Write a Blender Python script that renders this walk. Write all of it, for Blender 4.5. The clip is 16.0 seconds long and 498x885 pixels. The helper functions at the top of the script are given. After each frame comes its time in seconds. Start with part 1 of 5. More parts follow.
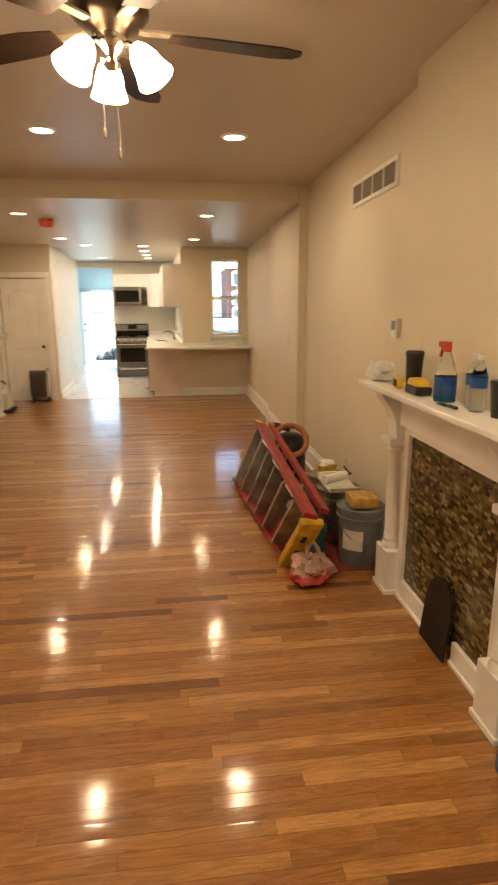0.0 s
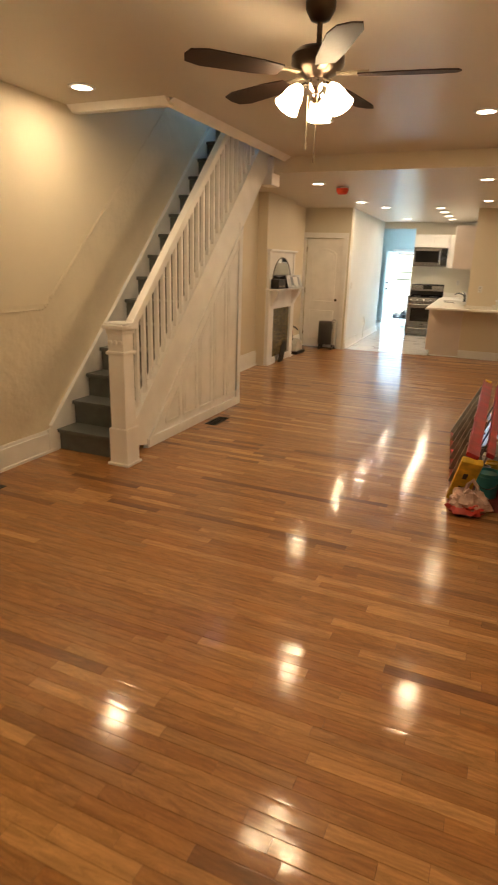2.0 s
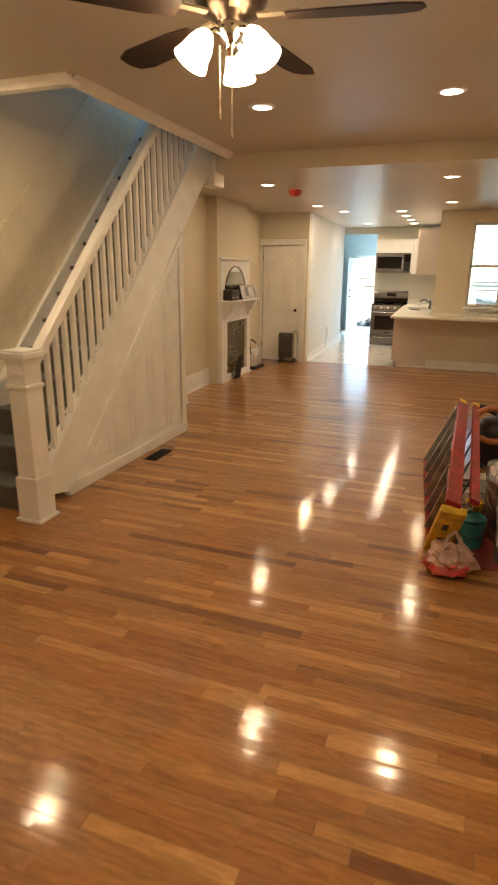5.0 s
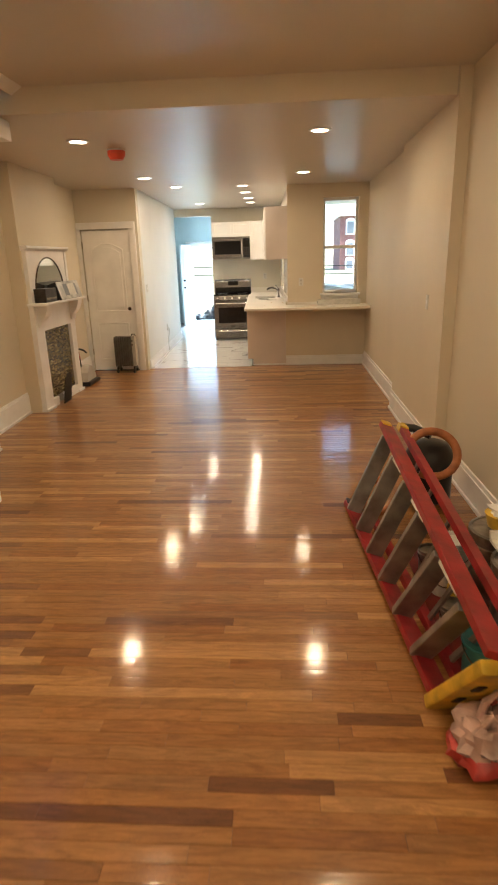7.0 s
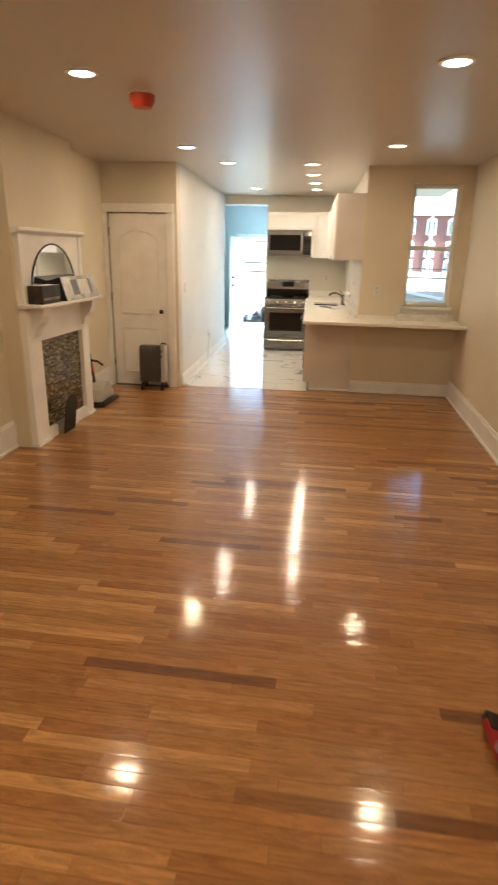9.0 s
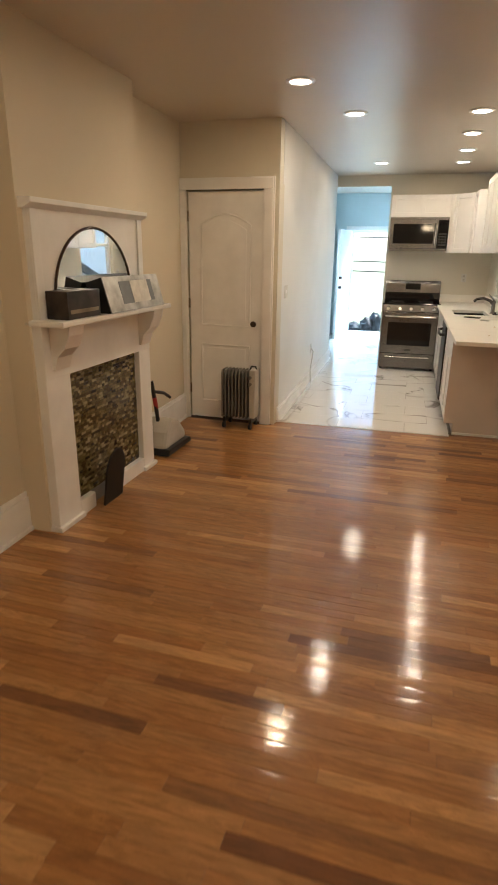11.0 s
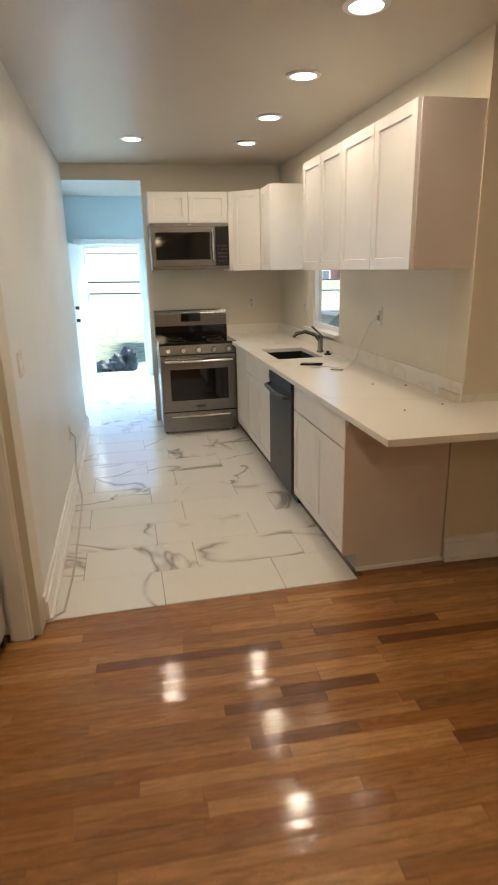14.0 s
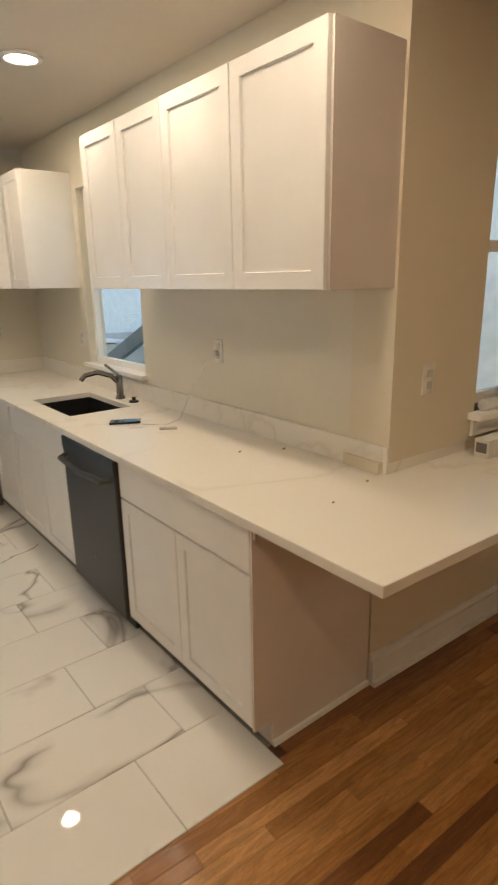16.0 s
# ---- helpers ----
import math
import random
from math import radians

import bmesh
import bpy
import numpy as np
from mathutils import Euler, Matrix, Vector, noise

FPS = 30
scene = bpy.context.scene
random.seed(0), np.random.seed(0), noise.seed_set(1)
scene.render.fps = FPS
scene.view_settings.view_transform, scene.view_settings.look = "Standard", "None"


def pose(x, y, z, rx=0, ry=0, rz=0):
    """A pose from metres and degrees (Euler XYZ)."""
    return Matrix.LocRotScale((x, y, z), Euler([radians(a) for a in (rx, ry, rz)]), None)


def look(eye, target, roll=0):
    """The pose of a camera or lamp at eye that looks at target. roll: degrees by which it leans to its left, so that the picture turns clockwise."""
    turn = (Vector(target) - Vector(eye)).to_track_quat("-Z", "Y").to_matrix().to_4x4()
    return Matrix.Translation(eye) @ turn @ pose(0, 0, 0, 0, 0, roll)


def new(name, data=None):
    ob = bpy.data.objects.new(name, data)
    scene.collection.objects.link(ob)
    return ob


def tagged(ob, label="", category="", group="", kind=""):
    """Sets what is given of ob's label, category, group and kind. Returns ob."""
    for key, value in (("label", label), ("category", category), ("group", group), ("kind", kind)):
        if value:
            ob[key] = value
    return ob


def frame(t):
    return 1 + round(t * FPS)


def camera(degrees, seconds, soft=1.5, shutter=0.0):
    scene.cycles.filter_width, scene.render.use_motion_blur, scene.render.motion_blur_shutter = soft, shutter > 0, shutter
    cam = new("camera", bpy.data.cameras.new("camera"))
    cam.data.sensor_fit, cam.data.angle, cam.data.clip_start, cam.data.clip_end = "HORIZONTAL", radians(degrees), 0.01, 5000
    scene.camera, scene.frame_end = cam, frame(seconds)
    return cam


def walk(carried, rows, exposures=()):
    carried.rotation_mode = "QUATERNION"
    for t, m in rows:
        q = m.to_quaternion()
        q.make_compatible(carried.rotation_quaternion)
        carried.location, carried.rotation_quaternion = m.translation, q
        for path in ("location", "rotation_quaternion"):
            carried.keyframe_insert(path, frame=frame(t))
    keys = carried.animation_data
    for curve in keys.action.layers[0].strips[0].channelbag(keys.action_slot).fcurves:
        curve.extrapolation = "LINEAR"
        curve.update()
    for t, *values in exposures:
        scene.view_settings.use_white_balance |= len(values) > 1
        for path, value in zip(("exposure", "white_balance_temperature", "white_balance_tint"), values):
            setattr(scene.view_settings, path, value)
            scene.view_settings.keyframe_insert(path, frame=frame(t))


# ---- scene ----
cam = camera(47.0, 16.0, soft=1.8, shutter=0.35)
PATH = [
    (0, (1.368, -1.047, 1.612), (1.616, 0.882, 1.144), -0.2),
    (0.5, (1.558, -1.182, 1.631), (1.49, 0.761, 1.164), 1.4),
    (1, (1.795, -1.345, 1.628), (1.45, 0.573, 1.178), 1.5),
    (1.5, (1.938, -1.67, 1.615), (1.361, 0.18, 1.121), 1.7),
    (2, (2.168, -1.901, 1.62), (1.421, -0.148, 1.013), 1.7),
    (2.5, (2.36, -2.026, 1.553), (1.395, -0.368, 0.986), 0.5),
    (3, (2.426, -2.082, 1.541), (1.393, -0.463, 0.982), 0.2),
    (3.5, (2.372, -1.979, 1.531), (1.331, -0.367, 0.967), -0.2),
    (4, (2.195, -1.734, 1.569), (1.282, -0.053, 0.987), -0.3),
    (4.5, (2.141, -1.453, 1.603), (1.372, 0.293, 1.005), 0.2),
    (5, (2.069, -1.086, 1.628), (1.409, 0.712, 1.05), 0.6),
    (7.5, (1.369, 0.907, 1.594), (1.307, 2.808, 0.977), -1.2),
    (8, (1.296, 1.33, 1.596), (1.21, 3.232, 0.983), 0.7),
    (8.5, (1.219, 1.81, 1.634), (1.069, 3.707, 1.019), 0.1),
    (9, (1.231, 2.261, 1.631), (0.971, 4.141, 1.003), 1.2),
    (9.5, (1.153, 2.692, 1.543), (0.567, 4.497, 0.912), 1.1),
    (12, (0.392, 5.067, 1.565), (-0.074, 6.909, 0.939), -0.5),
    (12.5, (0.276, 5.5, 1.58), (0.073, 7.395, 0.972), -1.2),
    (13, (0.195, 5.95, 1.586), (0.163, 7.853, 0.972), -1.3),
    (13.5, (0.079, 6.344, 1.592), (0.226, 8.244, 0.986), -0.9),
    (14, (-0.04, 6.766, 1.601), (0.279, 8.652, 1.016), -1.3),
    (14.5, (-0.05, 7.213, 1.601), (0.41, 9.068, 1.014), -0.8),
    (15, (-0.11, 7.577, 1.594), (0.599, 9.352, 1.005), -0.7),
    (15.5, (-0.135, 7.843, 1.6), (0.802, 9.514, 1.025), -0.8),
    (16, (-0.055, 8.108, 1.609), (1.078, 9.663, 1.06), -1.0),
]
walk(cam, [(t, look(eye, target, roll)) for t, eye, target, roll in PATH],
     exposures=[(0, 2.89, 6500, 10), (2, 2.76, 6500, 10), (5, 2.73, 6500, 10), (7.5, 2.81, 6100, 10), (9, 2.83, 6050, 10), (9.5, 2.41, 6000, 10), (12, 2.41, 5850, 10), (14.5, 2.01, 5900, 10), (16, 2.13, 6050, 10)])

# ---- world, sun, large lights ----
world = bpy.data.worlds.new("sky"); scene.world = world; world.use_nodes = True
wn = world.node_tree
sky = wn.nodes.new("ShaderNodeTexSky"); sky.sky_type = 'NISHITA'; sky.sun_disc = False
sky.sun_elevation, sky.sun_rotation = radians(50), radians(101)
wn.links.new(sky.outputs[0], wn.nodes["Background"].inputs[0])
wn.nodes["Background"].inputs[1].default_value = 0.12
sun_data = bpy.data.lights.new("sun", 'SUN'); sun_data.energy = 5; sun_data.angle = radians(3); sun_data.color = (1, .95, .88)
sun = new("sun", sun_data); sun.matrix_world = look((0, 0, 0), (-.63, .12, -.766))


def area_lamp(name, where, to, sx, sy, watts, color):
    d = bpy.data.lights.new(name, 'AREA'); d.shape = 'RECTANGLE'; d.size, d.size_y = sx, sy; d.energy, d.color = watts, color
    o = new(name, d); o.matrix_world = look(where, to); return o


DAY = (.62, .84, 1.0)
WARM = (1.0, .72, .41)
DOWNLIGHT_W, SHADE_GLOW = 1.5, 6.0
area_lamp("daylight_rear_door", (-.45, 16.75, 2.75), (-.55, 13.2, .2), .9, .7, 100, DAY)
area_lamp("daylight_tall_window", (2.3, 10.1, 2.95), (2.2, 8.6, .9), .5, .5, 12, DAY)
# Lamp added in the closed stairwell for daylight from upstairs; no window there.
area_lamp("daylight_upstairs_window", (-.8, 6.6, 4.6), (-.8, 4, 3.0), .7, 1.2, .6, (.40, .75, 1.0))

# ---- materials ----


def mat(name, color, rough=.5, metal=0.0, var=.08, scale=6.0, bump=.05, bscale=60.0, coat=0.0, stretch=(1, 1, 1), spec=.5):
    m = bpy.data.materials.new(name); m.use_nodes = True
    nt = m.node_tree; b = nt.nodes["Principled BSDF"]; L = nt.links.new
    tc = nt.nodes.new("ShaderNodeTexCoord"); mp = nt.nodes.new("ShaderNodeMapping"); mp.inputs[3].default_value = stretch
    L(tc.outputs["Object"], mp.inputs[0])
    n = nt.nodes.new("ShaderNodeTexNoise"); n.inputs["Scale"].default_value = scale; n.inputs["Detail"].default_value = 5
    L(mp.outputs[0], n.inputs["Vector"])
    r = nt.nodes.new("ShaderNodeValToRGB")
    lo = [max(0, c * (1 - var * 1.6)) for c in color]; hi = [min(1, c * (1 + var)) for c in color]
    r.color_ramp.elements[0].position, r.color_ramp.elements[1].position = .3, .7
    r.color_ramp.elements[0].color, r.color_ramp.elements[1].color = (*lo, 1), (*hi, 1)
    L(n.outputs[0], r.inputs[0]); L(r.outputs[0], b.inputs["Base Color"])
    b.inputs["Roughness"].default_value = rough; b.inputs["Metallic"].default_value = metal; b.inputs["Coat Weight"].default_value = coat
    b.inputs["Specular IOR Level"].default_value = spec
    if bump:
        n2 = nt.nodes.new("ShaderNodeTexNoise"); n2.inputs["Scale"].default_value = bscale; n2.inputs["Detail"].default_value = 4
        L(mp.outputs[0], n2.inputs["Vector"])
        bp = nt.nodes.new("ShaderNodeBump"); bp.inputs["Strength"].default_value = bump; bp.inputs["Distance"].default_value = .01
        L(n2.outputs[0], bp.inputs["Height"]); L(bp.outputs[0], b.inputs["Normal"])
        mr = nt.nodes.new("ShaderNodeMapRange"); mr.inputs[3].default_value = rough * .85; mr.inputs[4].default_value = min(1, rough * 1.15)
        L(n.outputs[0], mr.inputs[0]); L(mr.outputs[0], b.inputs["Roughness"])
    return m


def glow(name, color, strength):
    m = bpy.data.materials.new(name); m.use_nodes = True
    b = m.node_tree.nodes["Principled BSDF"]
    b.inputs["Base Color"].default_value = (.9, .9, .88, 1)
    b.inputs["Emission Color"].default_value = (*color, 1); b.inputs["Emission Strength"].default_value = strength
    return m


def glass(name, color=(1, 1, 1), rough=0.0):
    m = bpy.data.materials.new(name); m.use_nodes = True
    b = m.node_tree.nodes["Principled BSDF"]
    b.inputs["Base Color"].default_value = (*color, 1); b.inputs["Roughness"].default_value = rough
    b.inputs["Transmission Weight"].default_value = 1.0; b.inputs["IOR"].default_value = 1.15
    return m


def piece_random(nt):
    """One random value for each piece, whether an object of its own or an island of a joined mesh."""
    oi = nt.nodes.new("ShaderNodeObjectInfo"); ge = nt.nodes.new("ShaderNodeNewGeometry")
    a = nt.nodes.new("ShaderNodeMath"); a.operation = 'ADD'; f = nt.nodes.new("ShaderNodeMath"); f.operation = 'FRACT'
    nt.links.new(oi.outputs["Random"], a.inputs[0]); nt.links.new(ge.outputs["Random Per Island"], a.inputs[1]); nt.links.new(a.outputs[0], f.inputs[0])
    return f.outputs[0]


def oak():
    m = bpy.data.materials.new("oak_strip"); m.use_nodes = True
    nt = m.node_tree; b = nt.nodes["Principled BSDF"]; L = nt.links.new
    rnd = piece_random(nt)
    ge = nt.nodes.new("ShaderNodeNewGeometry")
    comb = nt.nodes.new("ShaderNodeCombineXYZ"); mul = nt.nodes.new("ShaderNodeMath"); mul.operation = 'MULTIPLY'; mul.inputs[1].default_value = 37.0
    L(rnd, mul.inputs[0]); L(mul.outputs[0], comb.inputs[0]); L(mul.outputs[0], comb.inputs[1])
    add = nt.nodes.new("ShaderNodeVectorMath"); L(ge.outputs["Position"], add.inputs[0]); L(comb.outputs[0], add.inputs[1])
    mp = nt.nodes.new("ShaderNodeMapping"); mp.inputs[3].default_value = (2.2, 17, 1); L(add.outputs[0], mp.inputs[0])
    n = nt.nodes.new("ShaderNodeTexNoise"); n.inputs["Scale"].default_value = 1.7; n.inputs["Detail"].default_value = 6; n.inputs["Distortion"].default_value = 2.4
    L(mp.outputs[0], n.inputs["Vector"])
    mp2 = nt.nodes.new("ShaderNodeMapping"); mp2.inputs[3].default_value = (4, 110, 1); L(add.outputs[0], mp2.inputs[0])
    n2 = nt.nodes.new("ShaderNodeTexNoise"); n2.inputs["Scale"].default_value = 1.0; n2.inputs["Detail"].default_value = 3; L(mp2.outputs[0], n2.inputs["Vector"])
    ramp = nt.nodes.new("ShaderNodeValToRGB"); e = ramp.color_ramp.elements
    e[0].position, e[0].color = 0, (.17, .064, .022, 1)
    e[1].position, e[1].color = 1, (.39, .184, .058, 1)
    for p, c in ((.04, (.21, .086, .028, 1)), (.14, (.38, .185, .062, 1)), (.28, (.31, .128, .036, 1)), (.45, (.40, .178, .052, 1)), (.6, (.325, .145, .044, 1)), (.75, (.43, .208, .067, 1)), (.88, (.54, .285, .10, 1)), (.93, (.35, .158, .049, 1))):
        x = ramp.color_ramp.elements.new(p); x.color = c
    L(rnd, ramp.inputs[0])
    g = nt.nodes.new("ShaderNodeMapRange"); g.inputs[1].default_value, g.inputs[2].default_value, g.inputs[3].default_value, g.inputs[4].default_value = .34, .66, .74, 1.15
    L(n.outputs[0], g.inputs[0])
    g2 = nt.nodes.new("ShaderNodeMapRange"); g2.inputs[1].default_value, g2.inputs[2].default_value, g2.inputs[3].default_value, g2.inputs[4].default_value = .35, .65, .95, 1.04
    L(n2.outputs[0], g2.inputs[0])
    k0 = nt.nodes.new("ShaderNodeMath"); k0.operation = 'MULTIPLY'; L(g.outputs[0], k0.inputs[0]); L(g2.outputs[0], k0.inputs[1])
    # growth rings: contour lines of the long grain noise
    rf = nt.nodes.new("ShaderNodeMath"); rf.operation = 'MULTIPLY'; rf.inputs[1].default_value = 85.0; L(n.outputs[0], rf.inputs[0])
    rs = nt.nodes.new("ShaderNodeMath"); rs.operation = 'SINE'; L(rf.outputs[0], rs.inputs[0])
    rg_ = nt.nodes.new("ShaderNodeMapRange"); rg_.inputs[1].default_value, rg_.inputs[2].default_value, rg_.inputs[3].default_value, rg_.inputs[4].default_value = -1, .2, .86, 1.04
    L(rs.outputs[0], rg_.inputs[0])
    k = nt.nodes.new("ShaderNodeMath"); k.operation = 'MULTIPLY'; L(k0.outputs[0], k.inputs[0]); L(rg_.outputs[0], k.inputs[1])
    mx = nt.nodes.new("ShaderNodeVectorMath"); mx.operation = 'SCALE'; L(ramp.outputs[0], mx.inputs[0]); L(k.outputs[0], mx.inputs["Scale"])
    L(mx.outputs[0], b.inputs["Base Color"])
    b.inputs["Roughness"].default_value = .42; b.inputs["Specular IOR Level"].default_value = .25; b.inputs["Coat Weight"].default_value = .8; b.inputs["Coat Roughness"].default_value = .11
    n3 = nt.nodes.new("ShaderNodeTexNoise"); n3.inputs["Scale"].default_value = 1; n3.inputs["Detail"].default_value = 2
    mp3 = nt.nodes.new("ShaderNodeMapping"); mp3.inputs[3].default_value = (5, 22, 1); L(add.outputs[0], mp3.inputs[0]); L(mp3.outputs[0], n3.inputs["Vector"])
    bp = nt.nodes.new("ShaderNodeBump"); bp.inputs["Strength"].default_value = .11; bp.inputs["Distance"].default_value = .008
    # every strip is slightly crowned across its width
    sx = nt.nodes.new("ShaderNodeSeparateXYZ"); L(ge.outputs["Position"], sx.inputs[0]); last = sx.outputs[1]
    for op, val in (('ADD', 3.39), ('DIVIDE', .0572), ('FRACT', 0), ('SUBTRACT', .5), ('ABSOLUTE', 0), ('POWER', 2.6)):
        q = nt.nodes.new("ShaderNodeMath"); q.operation = op; q.inputs[1].default_value = val; L(last, q.inputs[0]); last = q.outputs[0]
    bc = nt.nodes.new("ShaderNodeBump"); bc.invert = True; bc.inputs["Strength"].default_value = 1; bc.inputs["Distance"].default_value = .0006
    L(last, bc.inputs["Height"]); L(bc.outputs[0], bp.inputs["Normal"])
    L(n3.outputs[0], bp.inputs["Height"])
    bp2 = nt.nodes.new("ShaderNodeBump"); bp2.inputs["Strength"].default_value = .06; bp2.inputs["Distance"].default_value = .002
    L(n2.outputs[0], bp2.inputs["Height"]); L(bp.outputs[0], bp2.inputs["Normal"])
    L(bp2.outputs[0], b.inputs["Normal"]); L(bp.outputs[0], b.inputs["Coat Normal"])
    return m


def marble(name, base=(.78, .77, .74), vein=(.36, .34, .31), rough=.09, vscale=1.15, width=.03):
    m = bpy.data.materials.new(name); m.use_nodes = True
    nt = m.node_tree; b = nt.nodes["Principled BSDF"]; L = nt.links.new
    rnd = piece_random(nt); ge = nt.nodes.new("ShaderNodeNewGeometry")
    mul = nt.nodes.new("ShaderNodeMath"); mul.operation = 'MULTIPLY'; mul.inputs[1].default_value = 53.0; L(rnd, mul.inputs[0])
    comb = nt.nodes.new("ShaderNodeCombineXYZ"); L(mul.outputs[0], comb.inputs[0]); L(mul.outputs[0], comb.inputs[2])
    add = nt.nodes.new("ShaderNodeVectorMath"); L(ge.outputs["Position"], add.inputs[0]); L(comb.outputs[0], add.inputs[1])
    n = nt.nodes.new("ShaderNodeTexNoise"); n.inputs["Scale"].default_value = vscale; n.inputs["Detail"].default_value = 4; n.inputs["Roughness"].default_value = .5; n.inputs["Distortion"].default_value = .8
    L(add.outputs[0], n.inputs["Vector"])
    s = nt.nodes.new("ShaderNodeMath"); s.operation = 'SUBTRACT'; s.inputs[1].default_value = .5; L(n.outputs[0], s.inputs[0])
    a = nt.nodes.new("ShaderNodeMath"); a.operation = 'ABSOLUTE'; L(s.outputs[0], a.inputs[0])
    r = nt.nodes.new("ShaderNodeValToRGB"); e = r.color_ramp.elements
    e[0].position, e[0].color = 0, (*vein, 1); e[1].position, e[1].color = width, (*base, 1)
    x = e.new(width * .35); x.color = (*[(v * .4 + c * .6) for v, c in zip(vein, base)], 1)
    L(a.outputs[0], r.inputs[0])
    n2 = nt.nodes.new("ShaderNodeTexNoise"); n2.inputs["Scale"].default_value = 2.1; n2.inputs["Detail"].default_value = 3; L(add.outputs[0], n2.inputs["Vector"])
    g = nt.nodes.new("ShaderNodeMapRange"); g.inputs[1].default_value, g.inputs[2].default_value, g.inputs[3].default_value, g.inputs[4].default_value = .38, .53, 0, 1
    L(n2.outputs[0], g.inputs[0])
    mix = nt.nodes.new("ShaderNodeMix"); mix.data_type = 'RGBA'; mix.inputs[6].default_value = (*base, 1)
    L(g.outputs[0], mix.inputs[0]); L(r.outputs[0], mix.inputs[7]); L(mix.outputs[2], b.inputs["Base Color"])
    b.inputs["Roughness"].default_value = rough
    return m


def mosaic():
    m = bpy.data.materials.new("glass_mosaic"); m.use_nodes = True
    nt = m.node_tree; b = nt.nodes["Principled BSDF"]; L = nt.links.new
    rnd = piece_random(nt); r = nt.nodes.new("ShaderNodeValToRGB"); e = r.color_ramp.elements
    e[0].position, e[0].color = 0, (.035, .022, .008, 1); e[1].position, e[1].color = 1, (.36, .30, .15, 1)
    for p, c in ((.3, (.09, .06, .022, 1)), (.55, (.13, .105, .04, 1)), (.8, (.2, .15, .06, 1))):
        x = e.new(p); x.color = c
    L(rnd, r.inputs[0]); ge = nt.nodes.new("ShaderNodeNewGeometry")
    n = nt.nodes.new("ShaderNodeTexNoise"); n.inputs["Scale"].default_value = 45; L(ge.outputs["Position"], n.inputs["Vector"])
    g = nt.nodes.new("ShaderNodeMapRange"); g.inputs[3].default_value, g.inputs[4].default_value = .55, 1.4; L(n.outputs[0], g.inputs[0])
    mx = nt.nodes.new("ShaderNodeVectorMath"); mx.operation = 'SCALE'; L(r.outputs[0], mx.inputs[0]); L(g.outputs[0], mx.inputs["Scale"]); L(mx.outputs[0], b.inputs["Base Color"])
    b.inputs["Roughness"].default_value = .18
    return m


WALL = mat("cream_wall_paint", (.70, .63, .50), .55, var=.03, scale=1.2, bump=.03, bscale=90)
KWALL = mat("pale_wall_paint", (.70, .66, .56), .5, var=.03, scale=1.2, bump=.03, bscale=90)
WHITEWALL = mat("white_hall_paint", (.78, .79, .78), .45, var=.03, scale=1.5, bump=.03, bscale=90)
# Daylight's blue cast on stairwell and back hall is put into this colour.
BLUEWALL = mat("pale_blue_paint", (.60, .72, .75), .5, var=.04, scale=1.5, bump=.03, bscale=90)
CEILGLOSS = mat("semigloss_ceiling_paint", (.60, .54, .46), .34, var=.03, scale=.8, bump=.01, bscale=70)
CEIL = mat("ceiling_paint", (.60, .54, .46), .40, var=.03, scale=.8, bump=.015, bscale=70)
RELIEF = mat("embossed_wallcovering_paint", (.69, .62, .49), .5, var=.04, scale=3, bump=.6, bscale=15)
RELIEF.node_tree.nodes["Bump"].inputs["Distance"].default_value = .014
TRIM = mat("white_gloss_trim_paint", (.87, .87, .865), .32, var=.04, scale=5, bump=.03, bscale=40)
CAB = mat("white_cabinet_lacquer", (.82, .80, .78), .3, var=.02, scale=4, bump=.01)
CABEND = mat("cabinet_end_panel", (.70, .63, .59), .42, var=.03, scale=4, bump=.02)
QUARTZ = marble("quartz_counter", (.80, .77, .71), (.70, .66, .60), .3, 1.1, .02)
TILE = marble("marble_floor_tile", (.80, .79, .765), (.33, .31, .285), .03, .9, .02)
GROUT = mat("grey_grout", (.24, .225, .20), .8, var=.12, scale=20)
SUBFLOOR = mat("dark_board_gap", (.12, .055, .024), .7, var=.2, scale=9)
OAK = oak()
MOSAIC = mosaic()
STAIR = mat("grey_stair_paint", (.115, .125, .12), .42, var=.15, scale=7, bump=.06, bscale=30)
STEEL = mat("brushed_steel", (.25, .245, .24), .25, 1.0, var=.03, scale=3, bump=.012, bscale=30, stretch=(1, 1, 12))
CHROME = mat("polished_metal", (.75, .74, .72), .12, 1.0, var=.03, bump=0)
BLACK = mat("black_plastic", (.012, .012, .013), .35, var=.2, bump=.05)
BLACKGLASS = mat("black_glass", (.006, .006, .007), .05, var=.1, bump=0)
SLATE = mat("slate_steel", (.042, .037, .032), .45, .1, var=.1, scale=4, bump=.03)
IRON = mat("cast_iron_black", (.016, .014, .012), .55, .3, var=.3, scale=20, bump=.35, bscale=70)
BRONZE = mat("dark_bronze", (.06, .04, .028), .3, .85, var=.2, bump=.03)
BLADE = mat("dark_walnut_blade", (.028, .014, .009), .6, spec=.25, var=.25, scale=5, bump=.05, stretch=(1, 12, 1))
RED = mat("red_fibreglass", (.33, .018, .024), .4, var=.3, scale=8, bump=.06)
ALU = mat("worn_aluminium", (.36, .35, .33), .42, .75, var=.25, scale=9, bump=.12, bscale=90)
YELLOW = mat("yellow_plastic", (.72, .47, .04), .42, var=.2, scale=14, bump=.05)
GREYPL = mat("grey_bucket_plastic", (.17, .19, .215), .45, var=.15, scale=8, bump=.05)
PAILMETAL = mat("scuffed_pail_metal", (.33, .32, .30), .3, .9, var=.35, scale=12, bump=.06)
LABELW = mat("white_label_paper", (.72, .71, .67), .6, var=.1, scale=20)
